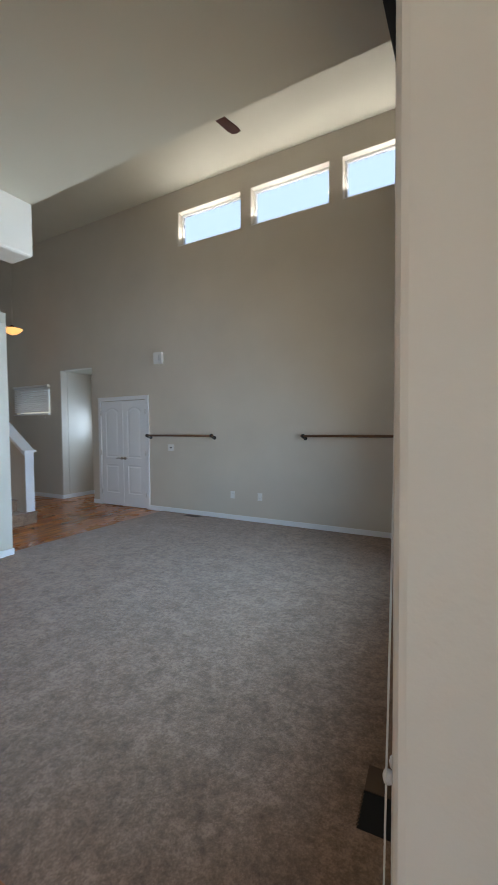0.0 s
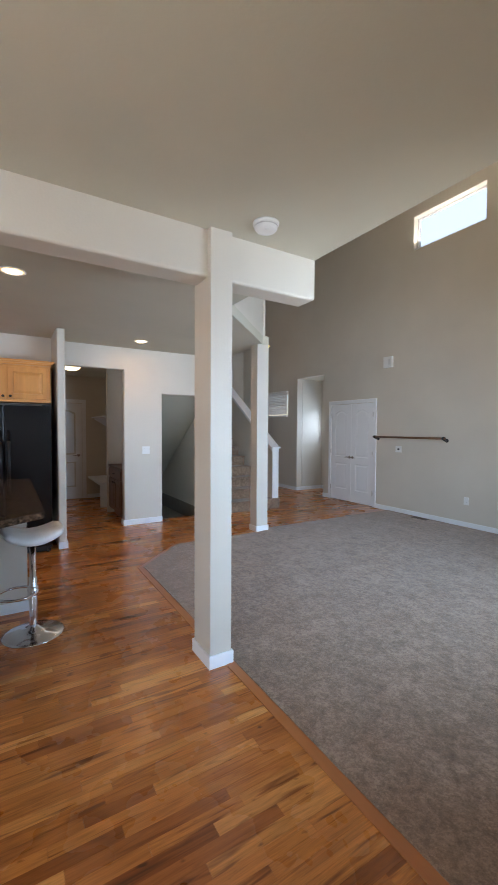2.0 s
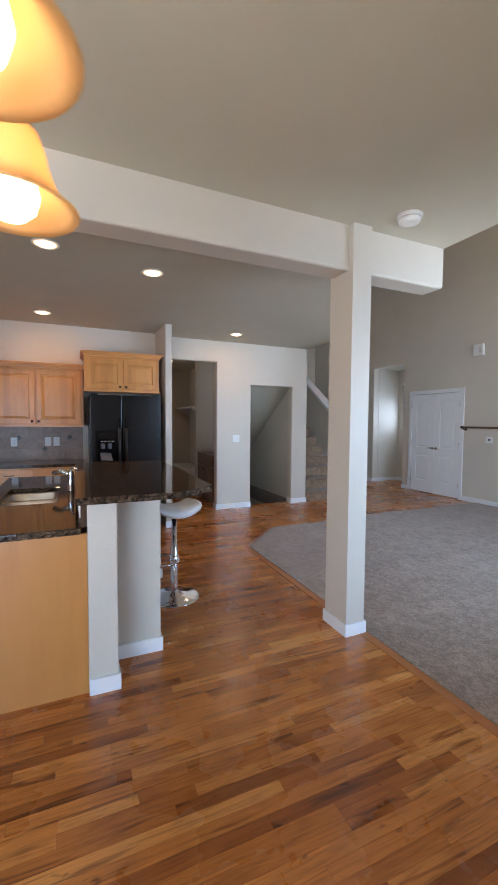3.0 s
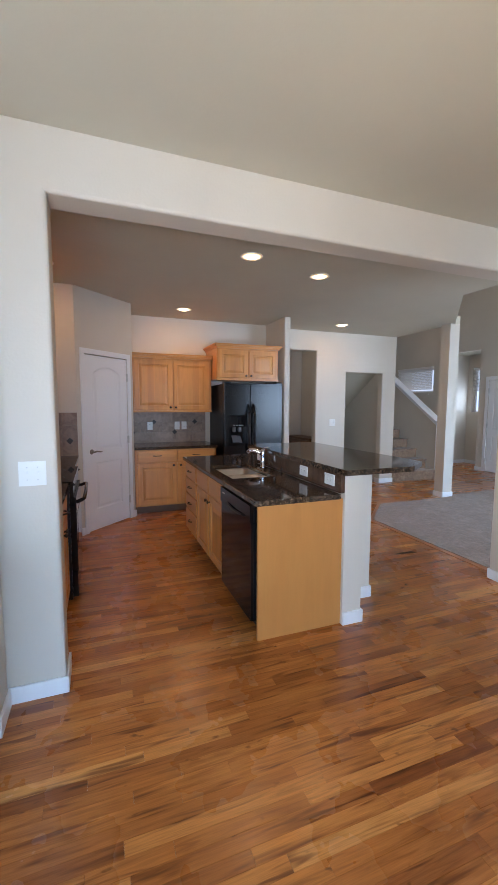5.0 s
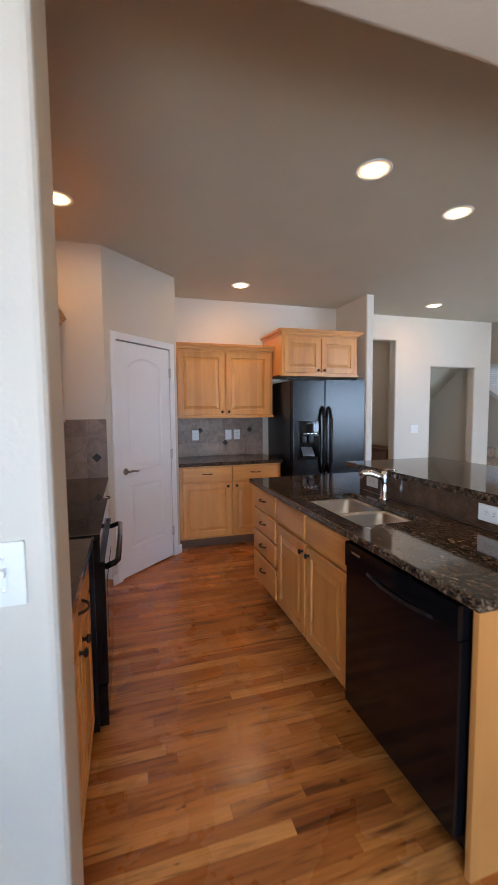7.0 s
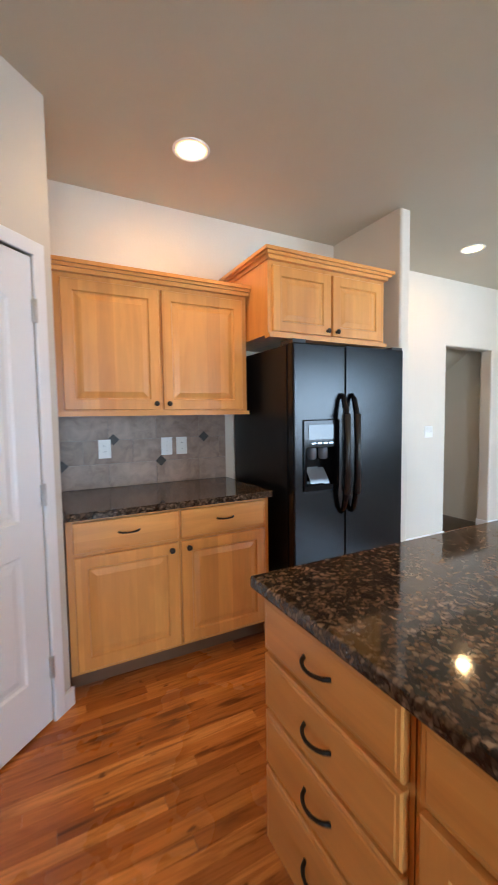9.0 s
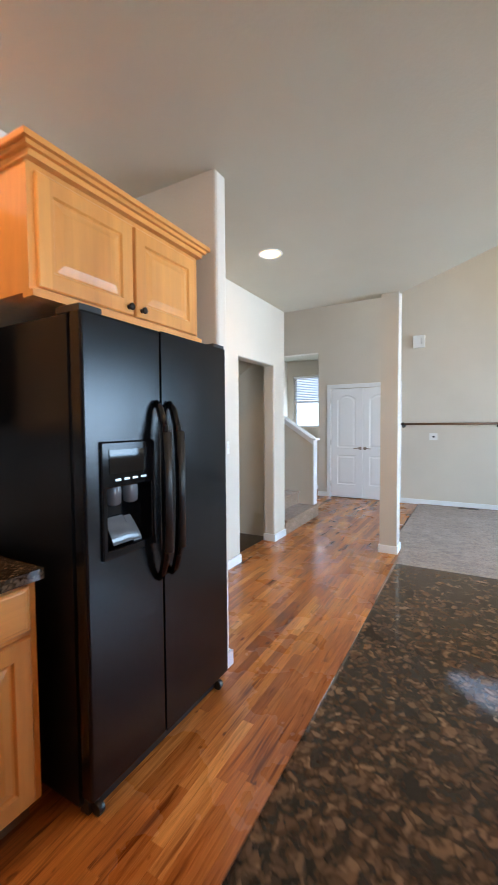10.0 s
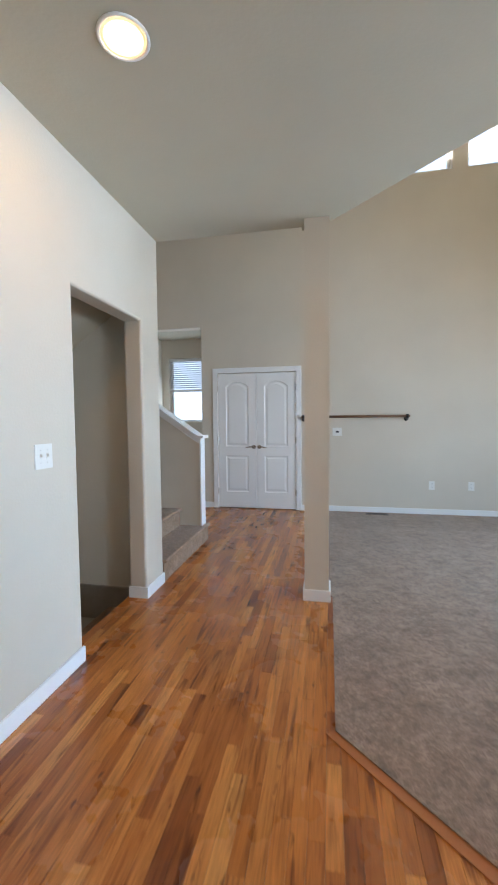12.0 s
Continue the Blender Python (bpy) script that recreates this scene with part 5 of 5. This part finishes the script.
# ======== plates, rails, registers ========
def plate(m, w, h, kind, n, label, category):
    """A wall plate; local front -y, centred."""
    ob = thing("wall_plate" if kind == "blank" else ("light_switch" if kind == "switch" else "outlet"), m, label, category)
    part("cover", box(-w / 2, w / 2, -0.006, 0, -h / 2, h / 2, 0.003), PLATE, ob)
    for i in range(n):
        x = (i - (n - 1) / 2) * 0.046
        if kind == "switch":
            part("collar", box(x - 0.006, x + 0.006, -0.008, -0.005, -0.013, 0.013, 0.001, 1), PLATE, ob)
            part("toggle", box(x - 0.004, x + 0.004, -0.019, -0.006, -0.002, 0.012, 0.002, 1), PLATE, ob)
        elif kind == "outlet":
            for dz in (0.02, -0.02):
                r = part("receptacle", prism([(x + 0.015 * math.cos(a), 0.014 * math.sin(a)) for a in [math.pi * k / 8 for k in range(16)]], 0, 0.0025), PLATE, ob, m=Matrix.Translation((0, -0.006, dz)) @ pose(0, 0, 0, 90))
                for sx in (-0.005, 0.005):
                    part("slot", box(x + sx - 0.001, x + sx + 0.001, -0.0094, -0.0085, dz - 0.002, dz + 0.006), BLACK_PLASTIC, ob)
        else:
            part("jack", box(x - 0.02, x + 0.02, -0.009, -0.005, -0.014, 0.014, 0.002, 1), GREY_GLASS, ob)
    for dz in (-0.030, 0.030):
        if kind == "switch":
            for i in range(n):
                x = (i - (n - 1) / 2) * 0.046
                part("screw", turned([(0, 0.0015), (0.003, 0.001), (0.003, 0)], 8, Matrix.Translation((x, -0.006, dz)) @ pose(0, 0, 0, 90)), STEEL, ob)
    return ob


plate(pose(-2.012, -2.835, 1.145, 0, 0, 90), 0.118, 0.118, "switch", 2, "white double toggle switch plate", "light switch")
plate(pose(XH, 1.375, 1.165, 0, 0, 90), 0.118, 0.118, "switch", 2, "white double toggle switch plate", "light switch")
for x in (-3.315, -2.815):
    plate(pose(x, YN, 0.41), 0.075, 0.118, "outlet", 1, "white duplex outlet low on the wall", "outlet")
plate(pose(-4.59, YN, 1.155), 0.13, 0.115, "blank", 1, "white wall plate with a grey jack", "wall plate")
for y, n in ((-1.82, 1), (-1.42, 1), (-1.315, 1)):
    plate(pose(XB + 0.012, y, 1.16, 0, 0, 90), 0.075, 0.118, "outlet" if y != -1.42 else "switch", 1, "white plate on the tiled backsplash", "outlet")
for x in (-2.56, -2.19, -3.45):
    plate(pose(x, -1.066, 0.975) @ pose(0, 0, 0, 0, 90), 0.075, 0.118, "outlet", 1, "white outlet lying sideways on the granite upstand", "outlet")

chime = thing("door_chime", pose(-4.83, YN, 2.75), "white plastic door chime box high on the wall", "chime")
part("case", box(-0.09, 0.09, -0.055, 0, -0.10, 0.10, 0.010, 3), PLATE, chime)
part("grille", box(0.03, 0.05, -0.057, -0.054, -0.05, 0.05, 0.001, 1), STEEL, chime)


def wall_rail(x0, x1, z, label, stained):
    ob = thing("handrail", pose(x0, YN, z), label, "handrail", "handrails on the living room wall")
    L2 = x1 - x0
    bm = prism([(-0.095 + 0.025 * math.cos(a), 0.018 * math.sin(a)) for a in [2 * math.pi * i / 16 for i in range(16)]], 0, L2, 0.004, 2)
    part("bar", bm, stained, ob, "brown stained round wooden bar", True, Matrix(((0, 0, 1, 0), (1, 0, 0, 0), (0, 1, 0, 0), (0, 0, 0, 1))))
    for x in (0.03, L2 - 0.03):
        br = part("bracket", tube([(x, -0.002, -0.035), (x, -0.05, -0.04), (x, -0.088, -0.022), (x, -0.092, -0.012)], 0.011, 10), BLACK_PLASTIC, ob, "black metal bracket", True)
        part("rose", turned([(0, 0.012), (0.026, 0.010), (0.032, 0.0)], 18, Matrix.Translation((x, 0, -0.035)) @ pose(0, 0, 0, 90)), BLACK_PLASTIC, br, "", True)
        part("end_cap", turned([(0, -0.018), (0.027, -0.018), (0.029, 0), (0.027, 0.018), (0, 0.018)], 16, Matrix.Translation((x, -0.095, 0)) @ pose(0, 0, 0, 0, 90)), BLACK_PLASTIC, br, "", True)


wall_rail(-5.09, -3.63, 1.37, "brown wooden rail on black brackets beside the closet", WALNUT)
wall_rail(-2.09, -0.45, 1.37, "brown wooden rail on black brackets under the high windows", WALNUT)


def register(m, w, d, label, open_slot):
    ob = thing("floor_register", m, label, "vent")
    z = 0.004
    part("frame", grid_solid([-w / 2, -w / 2 + 0.012, w / 2 - 0.012, w / 2], [-d / 2, -d / 2 + 0.012, d / 2 - 0.012, d / 2], 0, z,
                             lambda a, b: not (abs(a) < w / 2 - 0.012 and abs(b) < d / 2 - 0.012), lambda a, b, c: (a, b, c)), BASE_BROWN, ob)
    # flat black sheet for the shade below the slats
    part("shade_sheet", box(-w / 2 + 0.008, w / 2 - 0.008, -d / 2 + 0.008, d / 2 - 0.008, -0.004, 0.001), DUCT_SHADE, ob)
    n = int((d - 0.03) / 0.014)
    for i in range(n):
        y = -d / 2 + 0.02 + i * 0.014
        part("slat", box(-w / 2 + 0.010, w / 2 - 0.010, y - 0.002, y + 0.002, 0.0, z - 0.001), BASE_BROWN, ob)


register(pose(-4.05, 5.46, 0.010, 0, 0, 90), 0.11, 0.30, "brown slotted floor register set in the carpet", False)
reg = thing("floor_register", pose(-0.225, 1.64, 0.010, 0, 0, 4), "brown floor register slid off its dark opening", "vent")
# flat black sheet for the shade in the uncovered hole
part("shade_sheet", box(-0.062, 0.062, -0.15, 0.02, -0.004, 0.001), DUCT_SHADE, reg, "black sheet for the shade in the open hole")
for i in range(9):
    part("tooth", box(-0.066, -0.058, -0.14 + i * 0.017, -0.132 + i * 0.017, 0, 0.003), BASE_BROWN, reg)
part("cover", box(-0.060, 0.060, 0.02, 0.15, 0.0, 0.006, 0.002, 1), BASE_BROWN, reg, "brown steel cover plate")

# narrow window's black headrail and hanging cords
hr = thing("roller_blind", pose(0.0, 0.96, 2.45), "black shade headrail with long white cords", "window shade")
part("headrail", box(-0.10, 0, -0.23, 0.235, 0.0, 0.085, 0.004), BLACK_PLASTIC, hr)
for k, (dy, bx) in enumerate(((-0.17, -0.034), (-0.15, -0.024))):
    pts = []
    for i in range(24):
        u = i / 23
        pts.append((bx - 0.02 * u + 0.006 * math.sin(5 * u + k), dy + 0.03 * u * (1 + k) + 0.008 * math.sin(7 * u), 0.0 - 2.435 * u))
    part("cord", tube(pts, 0.0022, 6), CORD, hr, "long white pull cord", True)
    zc = -1.61
    part("joiner", turned([(0, 0.014), (0.008, 0.010), (0.010, 0), (0.008, -0.010), (0, -0.014)], 12, Matrix.Translation((bx - 0.012 + 0.006 * math.sin(5 * 0.64 + k), dy + 0.019 * (1 + k), zc))), VINYL, hr, "white cord joiner", True)

# ======== console table and tubs ========
def console_table(m):
    ob = thing("console_table", m, "dark espresso table with reddish legs, end against the wall", "table")
    w, d, h = 1.30, 0.60, 0.815    # w along local +x, d along -y
    part("top", box(0.0, w, -d, 0, h - 0.024, h, 0.004), ESPRESSO, ob, "glossy espresso top")
    part("apron", box(0.07, w - 0.07, -d + 0.03, -0.045, 0.655, h - 0.025, 0.003), ESPRESSO, ob)
    for y in (-0.055, -d + 0.02):
        part("rail", box(0.015, w - 0.015, y - 0.008, y + 0.038, 0.605, 0.65, 0.004), ESPRESSO, ob)
        part("bottom_rail", box(0.015, w - 0.015, y - 0.008, y + 0.038, 0, 0.05, 0.004), ESPRESSO, ob)
        for x in (0.025, w - 0.07):
            part("leg", box(x, x + 0.045, y, y + 0.03, 0.051, 0.604, 0.004), CHERRY, ob, "dark reddish leg")
            part("leg_block", box(x, x + 0.045, y, y + 0.03, 0.651, h - 0.025, 0.003), CHERRY, ob)
        for x in (0.26, w - 0.28):
            part("stile", box(x, x + 0.022, y + 0.004, y + 0.026, 0.051, 0.604, 0.002), ESPRESSO, ob)
    return ob


console_table(pose(-1.785, -2.972, 0))


def paper_roll(m):
    ob = thing("paper_towel_roll", m, "white paper towel roll standing on the dark table", "paper roll")
    part("paper", turned([(0.022, 0.0), (0.058, 0.0), (0.060, 0.004), (0.060, 0.256), (0.058, 0.26), (0.022, 0.26), (0.022, 0.0)], 32), TRIM, ob, "", True)
    part("core", turned([(0.019, 0.0), (0.0215, 0.0), (0.0215, 0.258), (0.019, 0.258), (0.019, 0.0)], 20), WALNUT, ob, "brown cardboard core", True)


def tub(m, r, h, body, lid, label, band):
    ob = thing("wipes_tub", m, label, "container")
    part("body", turned([(0, 0), (r * 0.95, 0), (r, 0.006), (r, h - 0.004), (r * 0.98, h), (0, h)], 32), body, ob, "", True)
    part("lid", turned([(r + 0.003, h - 0.004), (r + 0.004, h + 0.02), (r - 0.004, h + 0.028), (0, h + 0.029)], 32), lid, ob, "", True)
    for a0, a1, z0, z1, mt in band:
        bm = bmesh.new()
        n = 8
        lo = [bm.verts.new(((r + 0.0008) * math.cos(radians(a0 + (a1 - a0) * i / n)), (r + 0.0008) * math.sin(radians(a0 + (a1 - a0) * i / n)), z0 * h)) for i in range(n + 1)]
        hi = [bm.verts.new((v.co.x, v.co.y, z1 * h)) for v in lo]
        for i in range(n):
            bm.faces.new((lo[i], lo[i + 1], hi[i + 1], hi[i]))
        part("label", bm, mt, ob, "printed label patch")


tub(pose(-1.722, -3.085, 0.815), 0.056, 0.205, WHITE_CAN, YELLOW, "white wipes tub with a yellow lid and label",
    [(22, 62, 0.04, 0.93, YELLOW), (26, 52, 0.80, 0.90, RED_INK)] + [(-52 + 0, 6 - 6 * (i % 3), 0.76 - i * 0.085, 0.785 - i * 0.085, BLUE_INK) for i in range(8)])
tissue = thing("tissue_box", pose(-1.64, -3.20, 0.815, 0, 0, 20), "small box with teal and blue stripes", "box")
part("carton", box(-0.045, 0.045, -0.045, 0.045, 0, 0.125, 0.003), WHITE_CAN, tissue)
for i, mt in enumerate((TEAL, BLUE_INK, TEAL, TEAL, BLUE_INK, TEAL)):
    part("stripe", box(-0.0458, 0.0458, -0.0458, 0.0458, 0.006 + i * 0.020, 0.015 + i * 0.020), mt, tissue)
paper_roll(pose(-1.56, -3.165, 0.815))

# ======== mudroom ========
bench = thing("bench", pose(-8.93, 1.35, 0), "white built-in mudroom bench under a shelf", "bench")
part("seat", box(0, 1.25, -0.38, 0, 0.43, 0.47, 0.006), TRIM, bench)
part("support", box(1.21, 1.25, -0.36, 0, 0, 0.43), TRIM, bench)
shelf = thing("shelf", pose(-8.93, 1.35, 1.72), "white shelf on angled brackets", "shelf")
part("board", box(0, 1.25, -0.30, 0, 0, 0.025, 0.003), TRIM, shelf)
for x in (0.06, 1.15):
    bm = bmesh.new()
    v0 = [bm.verts.new((x, y, z)) for y, z in ((0, 0), (-0.25, 0), (-0.25, -0.03), (0, -0.18))]
    v1 = [bm.verts.new((x + 0.03, v.co.y, v.co.z)) for v in v0]
    bm.faces.new(v0), bm.faces.new(v1[::-1])
    for i in range(4):
        bm.faces.new((v0[i], v0[(i + 1) % 4], v1[(i + 1) % 4], v1[i]))
    part("bracket", bm, TRIM, shelf)
part_wall = part("wall_partition", box(-7.26, -7.18, 1.02, 1.35, 0, 2.6, 0.012, 3), WALL)
tagall(part_wall, "greige partition at the end of the bench", "wall", "structure")
cabinet("mudroom_cabinet", pose(-7.15, 1.05, 0), 0.90, 0.295, 0, 0.84,
        [("drawer", 0.02, 0.88, 0.67, 0.82, 0.45, 0.745), ("door", 0.02, 0.445, 0.125, 0.65, 0.40, 0.6), ("door", 0.455, 0.88, 0.125, 0.65, 0.50, 0.6)], "brown wooden cabinet in the mudroom", "cabinet", 0.105, wood=(WALNUT, WALNUT))
tagged(part("cabinet_top", box(-7.17, -6.23, 1.03, 1.348, 0.841, 0.866, 0.004), WALNUT), "brown wooden top on the mudroom cabinet", "countertop")


# ======== backsplash tiles ========
def tiled(name, m, w, h, tw, th, shift, diamonds, label):
    """A grout bed with its own tiles and small dark diamonds; local front -y."""
    bed = part(name, box(0, w, -0.004, -0.001, 0, h), GROUT)
    bed.matrix_world = m
    tagall(bed, label, "backsplash", "structure")
    meshes = {}
    row, z = 0, 0.0
    while z < h - 0.01:
        zh = min(th, h - z)
        x = -shift * tw if row % 2 else 0.0
        while x < w - 0.005:
            a, b = max(x, 0), min(x + tw, w)
            key = (round(b - a, 3), round(zh, 3))
            if b - a > 0.01:
                if key not in meshes:
                    meshes[key] = mesh_of("tile", box(0.0015, b - a - 0.0015, -0.0105, -0.004, 0.0015, zh - 0.0015, 0.0015, 1), TILE)
                t = new("tile", meshes[key])
                t.parent = bed
                t.matrix_local = Matrix.Translation((a, 0, z))
            x += tw
        z += th
        row += 1
    dm = mesh_of("inset", box(-0.026, 0.026, -0.0125, -0.006, -0.026, 0.026, 0.002, 1), SLATE_DIAMOND)
    for x, z in diamonds:
        d = new("inset", dm)
        d.parent = bed
        d.matrix_local = Matrix.Translation((x, 0, z)) @ pose(0, 0, 0, 0, 45)


tiled("backsplash_back", pose(XB, -2.10, 0.912, 0, 0, 90), 1.12, 0.472, 0.305, 0.152, 0.5, [(0.95, 0.305), (0.64, 0.152), (0.03, 0.152), (0.335, 0.305)], "taupe stone tiles with small dark diamonds")
tiled("backsplash_range", pose(-2.225, -3.4, 0.912, 0, 0, 180), 2.403, 0.472, 0.305, 0.305, 0.0, [(1.83, 0.16), (0.9, 0.16), (2.15, 0.305)], "taupe stone tiles behind the range")
tiled("backsplash_return", pose(-4.63, -3.398, 0.912, 0, 0, 90), 0.65, 0.472, 0.165, 0.165, 0.0, [(0.30, 0.33), (0.57, 0.165)], "taupe stone tiles beside the pantry")

# ======== wood floor ========
PW = 0.0572
LENGTHS = [0.28, 0.38, 0.5, 0.62, 0.76, 0.9, 1.1]


def plank_bm(bm, x0, x1, y0, y1):
    zt, zb = 0.0, -0.018
    g = 0.0004
    lo = [bm.verts.new(p) for p in ((x0 + g, y0 + g, zb), (x1 - g, y0 + g, zb), (x1 - g, y1 - g, zb), (x0 + g, y1 - g, zb))]
    hi = [bm.verts.new((v.co.x, v.co.y, zt)) for v in lo]
    bm.faces.new(hi)
    for i in range(4):
        bm.faces.new((lo[i], lo[(i + 1) % 4], hi[(i + 1) % 4], hi[i]))


def reach(x):
    """Stretches of y that the wood covers at x."""
    if x > 0.0:
        return [(-5.0, 0.585)]
    if x > -1.90:
        return [(-5.0, 0.69)]
    if x > -4.03:
        return [(-3.4, 0.69)]
    if x > -4.60:
        return [(-3.4, 0.71 + (-4.03 - x) * 0.98)]
    if x > -4.67:
        return [(-3.4, 1.33)]
    if x > -4.80:
        return [(-3.4, 2.70)]
    if x > -5.92:
        return [(-3.4, 5.57 if x > -5.1 or x < -6.4 else 6.2)]
    if x > -6.19:
        return [(0.03, 2.742), (2.742, 5.57)]
    if x > -6.47:
        return [(-0.5, 1.35), (3.95, 5.57)]
    return [(-0.5, 1.35), (3.95, 6.35 if -7.58 < x < -6.61 else 5.57)] if x > -8.93 else [(3.95, 5.57)]


floor = tagall(part("floor", box(-0.001, 0.001, -0.001, 0.001, -0.019, -0.0185), PLANKS), "honey-brown oak strip floor with mixed dark boards", "floor", "structure")
shared = {}
rest = bmesh.new()
count = 0
xi = 0
x = 1.7
while x > -10.2:
    xa, xb = x - PW, x
    for y0, y1 in reach((xa + xb) / 2):
        y = y0 - rng.random() * 0.7
        while y < y1:
            L1 = rng.choice(LENGTHS) + 0.0
            a, b = max(y, y0), min(y + L1, y1)
            y += L1
            if b - a < 0.02:
                continue
            near = ((-2.02 < xa < -0.55 and -2.4 < (a + b) / 2 < 0.3) or (-5.0 < xa < -4.3 and -0.3 < (a + b) / 2 < 2.3))
            if near and count < 300 and b - a == L1:
                if L1 not in shared:
                    bm = bmesh.new()
                    plank_bm(bm, 0, PW, 0, L1)
                    shared[L1] = mesh_of("plank", bm, PLANK)
                p = new("plank", shared[L1])
                p.parent = floor
                p.location = (xa, a, 0)
                count += 1
            else:
                plank_bm(rest, xa, xb, a, b)
    x -= PW
r = part("floor_boards", rest, PLANKS, floor)
r["kind"] = "stuff"
# border boards along the carpet
def border(p, q, w, name="border_board"):
    d = (Vector(q) - Vector(p)).normalized()
    n = Vector((d.y, -d.x)) * w
    pts = [p, q, (q[0] + n.x, q[1] + n.y), (p[0] + n.x, p[1] + n.y)]
    bm = prism(pts, -0.018, 0.005, 0.002, 2)
    ob = part(name, bm, REDUCER, floor, "reddish oak reducer board")


border((-4.03, 0.752), (0.0, 0.752), 0.062)
border((-4.672, 1.384), (-4.012, 0.734), 0.05)

# soft dark spots on the dining floor
stain = thing("floor_dark_spots", pose(-0.82, -0.62, 0), "soft dark spots on the oak dining floor", "stain")
for sx, sy, ra, rb, turn in ((0, 0, 1.3, 0.8, 20), (0.06, 0.04, 1.0, 0.7, -30), (-0.045, 0.02, 0.8, 0.5, 60), (0.1, 0.012, 0.6, 0.4, 10)):
    pts = [(0.056 * math.cos(math.pi * k / 13), 0.056 * math.sin(math.pi * k / 13)) for k in range(26)]
    part("smudge", prism(pts, 0.0, 0.0006), DARK_SPOT, stain, m=pose(sx, sy, 0.0004 + abs(sx) * 0.02, 0, 0, turn) @ Matrix.Diagonal((ra, rb, 1, 1)))
